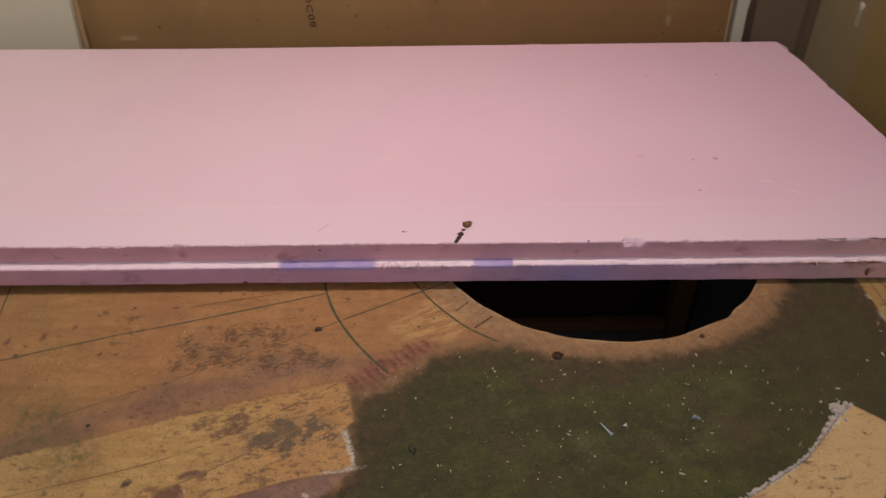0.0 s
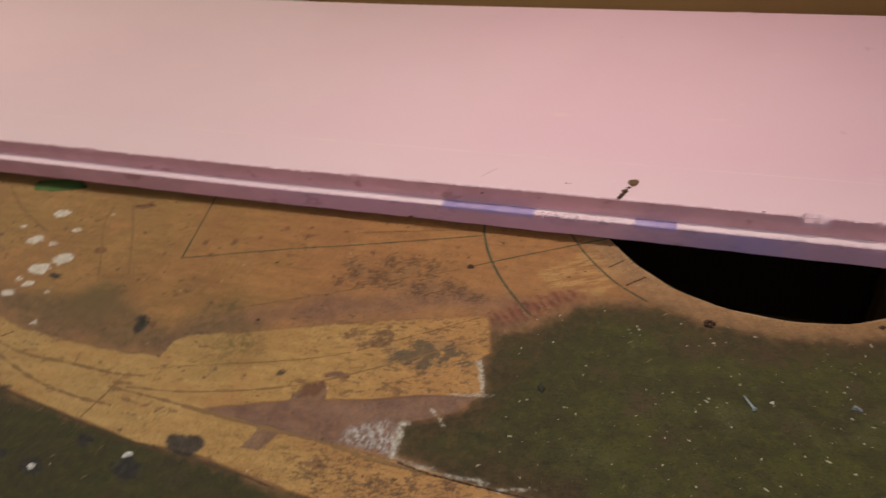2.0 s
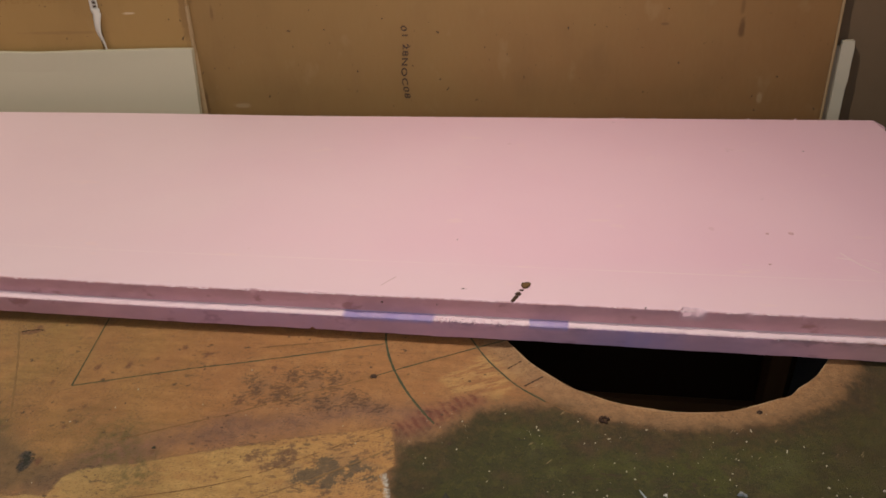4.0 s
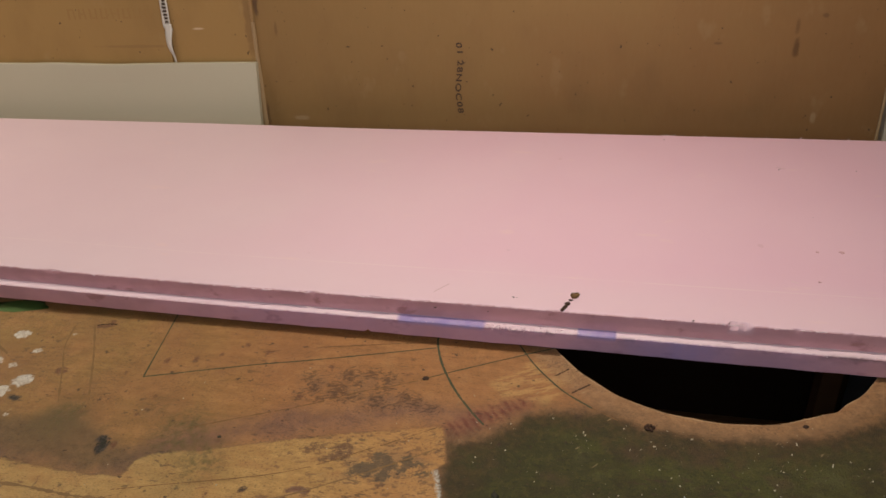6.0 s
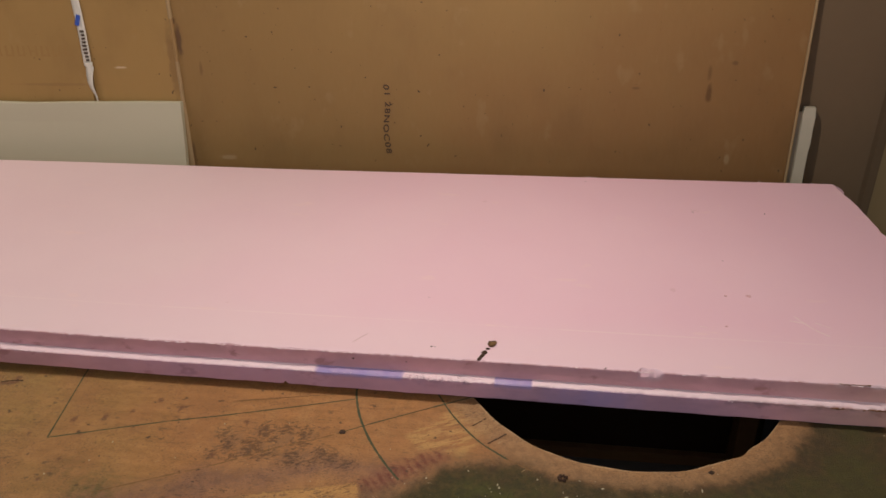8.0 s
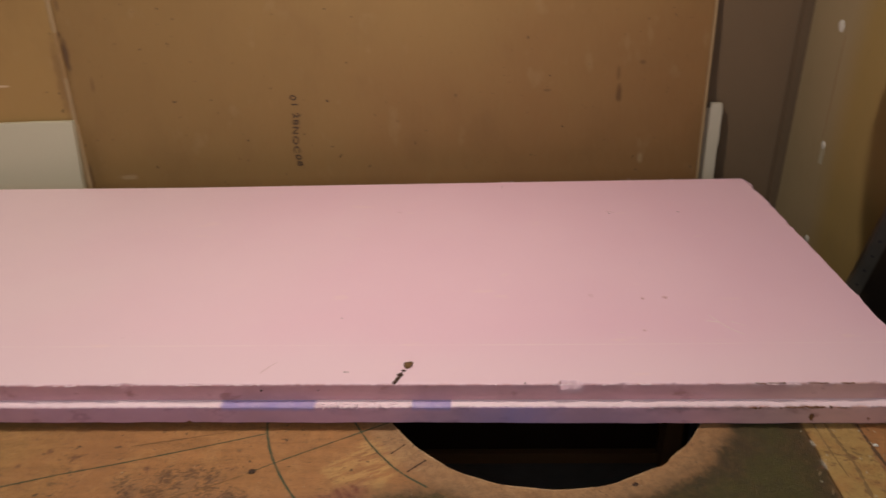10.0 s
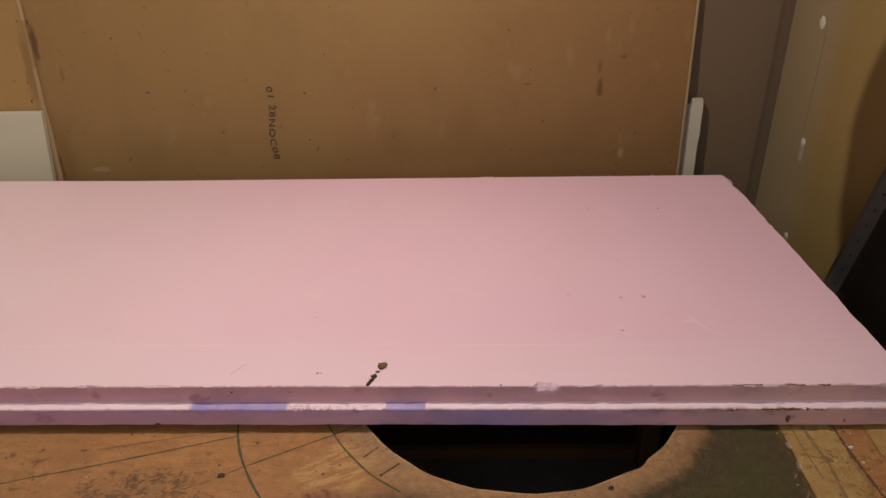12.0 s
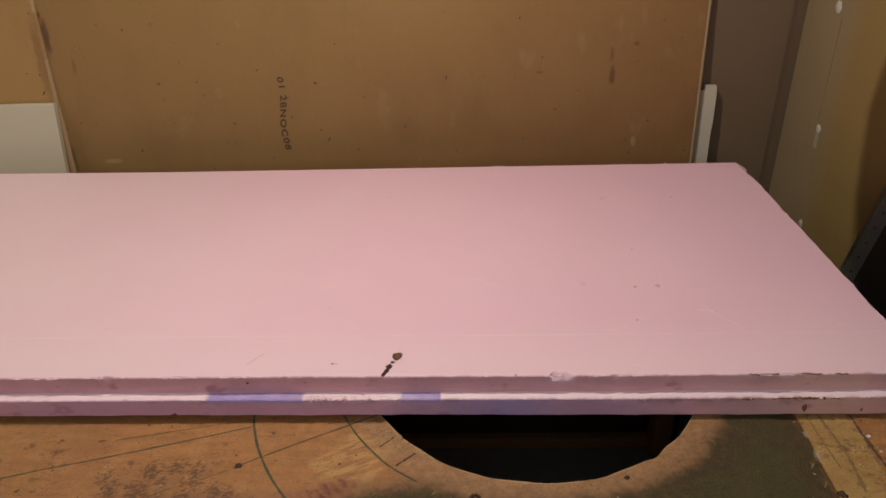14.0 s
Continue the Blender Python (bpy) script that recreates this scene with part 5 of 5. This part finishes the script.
    bmesh.ops.recalc_face_normals(bm, faces=bm.faces[:])
    bm.to_mesh(mesh)
    bm.free()
    mesh.shade_smooth()
    mesh.set_sharp_from_angle(angle=radians(38))
    return mesh


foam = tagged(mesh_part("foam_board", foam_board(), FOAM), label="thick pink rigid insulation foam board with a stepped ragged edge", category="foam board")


def top_of_foam(x, y):
    t = min(max((0.40 - x) / 0.85, 0), 1)
    back = min(max(y, 0) / 0.61, 1)
    return TOP + 0.0035 * t * t * (3 - 2 * t) * (1 - back) + raised(x) * (1 - 0.5 * back)


CRACK = plain("brown_crack_dirt", (0.150, 0.060, 0.020), (0.26, 0.115, 0.045), 150, 0.9)


def slit(x0, x1, y, z, seed, height=0.0013):
    """A dark crack where the foam skin has lifted."""
    rng, bm = random.Random(seed), bmesh.new()
    n = int((x1 - x0) / 0.003)
    for k in range(n):
        x = x0 + (x1 - x0) * (k + 0.5) / n
        taper = 0.35 + 1.1 * ((k + 0.5) / n) ** 0.7
        blob(bm, (x, y + rng.gauss(0, 0.0003), z + rng.gauss(0, 0.0002)), (0.0024, 0.0008, height * taper * rng.uniform(0.8, 1.2)), rng, 0.3, 0.0)
    return part("crack", bm, CRACK, foam, "dark brown dirty crack")


slit(0.390, 0.422, 0.0000, TOP - 0.0002, 1, 0.0010)
slit(0.447, 0.468, 0.0000, TOP - 0.0002, 2, 0.0007)
slit(0.482, 0.496, 0.0000, TOP - 0.0002, 3, 0.0007)
slit(0.383, 0.395, -STEP - 0.0002, LIP - 0.0022, 4)
slit(0.415, 0.472, -STEP - 0.0002, LIP - 0.0016, 5, 0.0015)
slit(0.478, 0.488, -STEP - 0.0002, LIP - 0.0018, 6, 0.0010)

FLAKE = plain("loose_pink_foam_bits", (0.80, 0.58, 0.64), (0.88, 0.70, 0.74), 90, 0.9)
rng, bm = random.Random(77), bmesh.new()
for _ in range(300):
    x = rng.uniform(-1.0, 0.585)
    s = 0.0004 + 0.0013 * rng.random() ** 4
    if rng.random() < 0.55:
        blob(bm, (x, rng.uniform(-0.0006, 0.0012), top_of_foam(x, 0) - 0.0004), (s * rng.uniform(1, 3), s * 0.7, s * 0.5), rng, turn=rng.gauss(0, 0.3))
    else:
        blob(bm, (x, -STEP + rng.uniform(-0.0004, 0.0030), LIP + top_of_foam(x, 0) - TOP - 0.0002), (s * rng.uniform(1, 2.5), s * 0.8, s * 0.6), rng, turn=rng.gauss(0, 0.3))
for _ in range(70):
    x = rng.uniform(-0.105, -0.055) if rng.random() < 0.6 else rng.uniform(-0.055, 0.006)
    s = rng.uniform(0.0005, 0.0017)
    blob(bm, (x, -STEP + rng.uniform(-0.0008, 0.0070), LIP + top_of_foam(x, 0) - TOP), (s * rng.uniform(0.9, 1.8), s, s * 0.8), rng, 0.45)
for _ in range(34):
    x = rng.gauss(0.145, 0.006) if rng.random() < 0.5 else rng.uniform(-0.7, 0.58)
    s = rng.uniform(0.0003, 0.0009)
    blob(bm, (x, 0.6095, TOP - 0.0004), (s * rng.uniform(0.8, 2.0), s, s * rng.uniform(0.6, 1.6)), rng, 0.45)
for _ in range(26):
    x = rng.uniform(0.06, 0.57) if rng.random() < 0.5 else rng.uniform(-0.11, 0.006)
    s = rng.uniform(0.0003, 0.0009)
    blob(bm, (x, -STEP - rng.uniform(0.0, 0.0008), LIP + top_of_foam(x, 0) - TOP - rng.uniform(0.0006, 0.0026)), (s * rng.uniform(0.9, 2.6), s * 0.6, s), rng, 0.4)
for c, half in ((-0.40, 0.05), (-0.33, 0.03), (-0.25, 0.035), (-0.19, 0.02), (0.175, 0.02), (0.25, 0.03), (0.43, 0.03), (-0.62, 0.06)):
    for _ in range(9):
        x = rng.gauss(c, half * 0.5)
        s = rng.uniform(0.0005, 0.0011)
        blob(bm, (x, rng.uniform(-0.0012, 0.0004), top_of_foam(x, 0) - rng.uniform(0.0001, 0.0010)), (s * rng.uniform(2.0, 6.0), s * 0.8, s * 0.6), rng, 0.3, rng.gauss(0, 0.15))
tagged(part("edge_fluff", bm, FLAKE, foam, "ragged pale foam bits"), kind="stuff")

# ---- small things on the foam ----
def chip_bit(bm, x, y, s, rng, long=0.0):
    """A flat angular splinter lying on the board."""
    turn, n = rng.uniform(0, 6.28), rng.choice((4, 5, 5, 6))
    long = long or (rng.uniform(0.9, 1.3) if rng.random() < 0.75 else rng.uniform(1.8, 3.2))
    low, high = [], []
    for k in range(n):
        a = 6.283 * (k + rng.uniform(-0.3, 0.3)) / n
        u, v = math.cos(a) * s * long * rng.uniform(0.7, 1.2), math.sin(a) * s * rng.uniform(0.6, 1.1)
        px, py = x + u * math.cos(turn) - v * math.sin(turn), y + u * math.sin(turn) + v * math.cos(turn)
        low.append(bm.verts.new((px, py, -0.0002)))
        high.append(bm.verts.new((x + (px - x) * 0.8, y + (py - y) * 0.8, s * rng.uniform(0.4, 1.0))))
    bm.faces.new(high)
    for k in range(n):
        m = (k + 1) % n
        bm.faces.new((low[k], low[m], high[m], high[k]))


def chips_of(name, bits, material, label, seed):
    """One small thing of a few flat angular chips: x, y and half size."""
    rng, bm = random.Random(seed), bmesh.new()
    for x, y, r in bits:
        chip_bit(bm, x, y, r, rng, 1.25)
    bmesh.ops.recalc_face_normals(bm, faces=bm.faces[:])
    return tagged(part(name, bm, material), label=label, category="chip")


def lumps(name, spots, material, label, category, seed, rough=0.35, group="", kind=""):
    """One small thing of a few joined irregular lumps: x, y, z, and three half sizes."""
    rng, bm = random.Random(seed), bmesh.new()
    for x, y, z, a, b, c, turn in spots:
        blob(bm, (x, y, z), (a, b, c), rng, rough, turn)
    return tagged(part(name, bm, material, smooth=True), label=label, category=category, group=group, kind=kind)


EARTH = plain("tan_earth_crumb", (0.045, 0.020, 0.008), (0.26, 0.145, 0.050), 190, 0.9)
TRAIL = plain("dark_brown_crumbs", (0.022, 0.010, 0.006), (0.085, 0.040, 0.020), 320, 0.9)
z = top_of_foam(0, 0.03)
lumps("dirt_crumb", [(0.001, 0.0340, z + 0.0012, 0.0046, 0.0052, 0.0026, 0.3), (0.0042, 0.0370, z + 0.0012, 0.0024, 0.0024, 0.0019, 0.0)], EARTH, "brown earthy crumb stuck on the pink foam", "crumb", 31)
lumps("dirt_crumb", [(-0.0035, 0.0250, z + 0.0003, 0.0026, 0.0022, 0.0012, 0), (-0.0072, 0.0175, z + 0.0005, 0.0041, 0.0036, 0.0017, 0.8), (-0.0095, 0.0090, z + 0.0004, 0.0022, 0.0060, 0.0012, -0.35), (0.0022, 0.0385, z + 0.002, 0.0026, 0.0017, 0.0017, 0.4), (-0.0025, 0.0375, z + 0.001, 0.0014, 0.0026, 0.0012, 0.2),
                     (-0.0118, 0.0036, z + 0.0003, 0.0022, 0.0036, 0.0013, -0.4)], TRAIL, "black-brown crumb trail running to the foam edge", "crumb", 32)
SPECKS = [(-0.072, 0.023, 0.0017), (-0.068, 0.023, 0.0009), (-0.165, -0.0008, 0.0016), (-0.093, 0.139, 0.0009), (0.308, 0.460, 0.0012), (0.322, 0.286, 0.0008), (-0.10, -0.0006, 0.0010), (0.135, 0.002, 0.0014), (0.424, 0.463, 0.0014), (0.135, 0.585, 0.0012)]
for k, (x, y, r) in enumerate(SPECKS):
    zz = top_of_foam(x, y) - (0.008 if y < 0 else 0)
    lumps("dirt_speck", [(x, y, zz, r * 1.05, r * 0.8, r * 0.4, None)], CHAR, "tiny dark speck on pink foam", "speck", 50 + k, group="specks on the foam")
DENT = plain("bruised_pink", (0.62, 0.36, 0.40), (0.70, 0.43, 0.47), 90, 0.8)
for k, (x, y, r) in enumerate(((0.335, 0.186, 0.0036), (0.305, 0.184, 0.0028), (0.291, 0.107, 0.0022))):
    bm = bmesh.new()
    blob(bm, (x, y, TOP + 0.0001), (r, r * 0.9, 0.0004), random.Random(70 + k), 0.2)
    part("dent", bm, DENT, foam, "small bruised dent", smooth=True)
SCRATCH = plain("pale_scratch", (0.84, 0.62, 0.66), (0.88, 0.68, 0.72), 90, 0.8)
SCRATCH_DARK = plain("mauve_scratch", (0.62, 0.42, 0.45), (0.70, 0.50, 0.53), 90, 0.8)
for k, (pts, w, material) in enumerate((
        ([(-0.171, 0.021), (-0.163, 0.033), (-0.156, 0.042)], 0.0012, SCRATCH_DARK), ([(0.380, 0.140), (0.395, 0.112), (0.410, 0.096)], 0.0020, SCRATCH),
        ([(0.372, 0.128), (0.388, 0.124)], 0.0024, SCRATCH), ([(0.258, 0.104), (0.266, 0.101)], 0.0016, SCRATCH), ([(0.418, 0.115), (0.402, 0.126)], 0.0013, SCRATCH), ([(0.305, 0.469), (0.318, 0.463)], 0.0014, SCRATCH_DARK))):
    bm = ribbon(pts, w, z=TOP + 0.0004, seed=90 + k)
    for v in bm.verts:
        v.co.z += top_of_foam(v.co.x, v.co.y) - TOP
    part("scratch", bm, material, foam, "short shallow scratch")
lumps("dirt_crumb", [(0.452, -STEP - 0.0006, 0.013, 0.0022, 0.0010, 0.0050, -0.3)], CRACK, "brown crumb stuck in the foam edge", "crumb", 40)
lumps("dirt_crumb", [(0.515, -STEP - 0.0004, 0.010, 0.0012, 0.0008, 0.0022, 0)], CRACK, "brown crumb stuck in the foam edge", "crumb", 41)

# ---- small things on the plywood ----
GREY_CHIP = plain("grey_chip", (0.14, 0.15, 0.16), (0.34, 0.36, 0.38), 300, 0.7)
lumps("knot_plug", [(-0.161, -0.081, 0.0003, 0.0040, 0.0038, 0.0010, 0.1)], CHAR, "dark brown knot in the plywood", "knot", 101)
lumps("dirt_clod", [(0.087 + 0.0038 * math.cos(a), -0.126 + 0.0034 * math.sin(a), 0.0014, 0.0024, 0.0020, 0.0016, None) for a in (0.3, 1.3, 2.2, 3.1, 4.0, 5.0)], TRAIL, "small brown clod beside the cut-out", "clod", 102)
lumps("knot_plug", [(0.241, -0.100, 0.0003, 0.0034, 0.0028, 0.0007, 0.2)], CHAR, "dark screw hole beside the cut-out", "hole", 103)
lumps("knot_plug", [(0.446, -0.123, 0.0003, 0.0045, 0.0045, 0.0009, 0.2)], CHAR, "dark screw hole in the bare strip", "hole", 104)
MOSS = random.Random(4)
lumps("dirt_clod", [(-0.478 + MOSS.gauss(0, 0.0028), -0.236 + MOSS.gauss(0, 0.0048), 0.0002, MOSS.uniform(0.0006, 0.0016), MOSS.uniform(0.0006, 0.0016), MOSS.uniform(0.0003, 0.0006), None) for _ in range(50)], DARK_LUMP, "dark green-black lump of old moss", "clod", 105)
lumps("dirt_clod", [(-0.058, -0.239, 0.001, 0.0030, 0.0050, 0.0018, 0.4), (-0.0570, -0.2425, 0.001, 0.0024, 0.0026, 0.0014, 0.1)], DARK_LUMP, "dark green-black crumb on green paint", "clod", 106)
lumps("dirt_clod", [(-0.357, -0.207, 0.0004, 0.0030, 0.0016, 0.0009, 0.2)], DARK_LUMP, "small dark crumb on brown wood", "clod", 108)
WHITE_CHIP = plain("white_plaster", (0.55, 0.53, 0.46), (0.78, 0.76, 0.70), 90, 0.9)
chips_of("plaster_chip", [(0.202, -0.208, 0.0030), (0.205, -0.2095, 0.0022)], GREY_CHIP, "small grey-blue chip on green paint", 120)
chips_of("plaster_chip", [(-0.388, -0.386, 0.0034), (-0.3915, -0.3885, 0.0022)], WHITE_CHIP, "white plaster chip on green paint", 121)
chips_of("plaster_chip", [(-0.466, -0.4155, 0.0034)], WHITE_CHIP, "white plaster chip on green paint", 122)
chips_of("plaster_chip", [(0.136, -0.216, 0.0020)], WHITE_CHIP, "white plaster crumb on green paint", 123)
chips_of("plaster_chip", [(0.509, -0.044, 0.0022)], WHITE_CHIP, "white plaster crumb beside the bare strip", 124)


def nail(x0, y0, x1, y1):
    """A tiny bright nail lying on the paint."""
    thing = tagged(new("small_nail"), label="tiny bright blue-white nail lying on green paint", category="nail")
    a, b = Vector((x0, y0, 0.0016)), Vector((x1, y1, 0.0016))
    turn = (b - a).to_track_quat("Z", "Y").to_matrix().to_4x4()
    bm = bmesh.new()
    bmesh.ops.create_cone(bm, cap_ends=True, segments=10, radius1=0.0005, radius2=0.0010, depth=(b - a).length, matrix=Matrix.Translation((a + b) / 2) @ turn)
    part("shank", bm, BLUE_PLASTIC, thing, smooth=True)
    bm = bmesh.new()
    bmesh.ops.create_cone(bm, cap_ends=True, segments=12, radius1=0.0018, radius2=0.0021, depth=0.0010, matrix=Matrix.Translation(b) @ turn)
    part("head", bm, BLUE_PLASTIC, thing)


nail(0.1135, -0.2135, 0.1212, -0.2272)

# frayed paper left standing along the bare patch
FRAY = plain("torn_grey_paper", (0.34, 0.275, 0.235), (0.62, 0.54, 0.46), 120, 0.9)
rng, bm = random.Random(15), bmesh.new()
for (ax, ay), (bx, by), n, size in (((0.350, -0.193), (0.311, -0.231), 26, 0.0024), ((0.311, -0.231), (0.286, -0.255), 14, 0.0020), ((0.286, -0.255), (0.229, -0.289), 30, 0.0018), ((0.229, -0.289), (0.180, -0.315), 20, 0.0018)):
    for k in range(n):
        u = (k + rng.random()) / n
        s = size * rng.uniform(0.4, 1.3)
        chip_bit(bm, ax + (bx - ax) * u - 0.35 * s, ay + (by - ay) * u + 0.5 * s, s, rng, rng.uniform(1.0, 2.2))
for _ in range(22):
    chip_bit(bm, rng.gauss(0.338, 0.005), rng.gauss(-0.200, 0.004), rng.uniform(0.0012, 0.0030), rng, rng.uniform(1.0, 1.8))
bmesh.ops.recalc_face_normals(bm, faces=bm.faces[:])
part("torn_edge", bm, FRAY, panel, "frayed grey paper along the bare patch")

# loose crumbs, uncountable
def grain_size(rng, most):
    return 0.00022 + most * rng.random() ** 4


rng, bm = random.Random(9), bmesh.new()
for _ in range(620):
    x, y = rng.uniform(-0.10, 0.43), rng.uniform(-0.36, -0.125)
    if x > 0.2 and y < -0.55 * (0.40 - x) - 0.17 or x > 0.22 and rng.random() < 0.55:
        continue
    chip_bit(bm, x, y, grain_size(rng, 0.0010), rng)
for _ in range(110):
    x, y = rng.uniform(-0.62, 0.5), rng.uniform(-0.25, -0.03)
    if math.hypot(x - HOLE_X, y - HOLE_Y) > 0.21:
        chip_bit(bm, x, y, grain_size(rng, 0.0009), rng)
for _ in range(130):
    x = rng.choice((0.4435, 0.473, 0.506)) + rng.gauss(0, 0.006) if rng.random() < 0.7 else rng.uniform(0.43, 0.57)
    chip_bit(bm, x, rng.uniform(-0.20, -0.005), grain_size(rng, 0.0012), rng)
for _ in range(50):
    chip_bit(bm, rng.uniform(-0.60, -0.15), rng.uniform(-0.45, -0.26), grain_size(rng, 0.0010), rng)
bmesh.ops.recalc_face_normals(bm, faces=bm.faces[:])
tagged(part("crumbs", bm, CRUMB), label="scattered pale dust crumbs on the painted board", category="crumbs", kind="stuff")
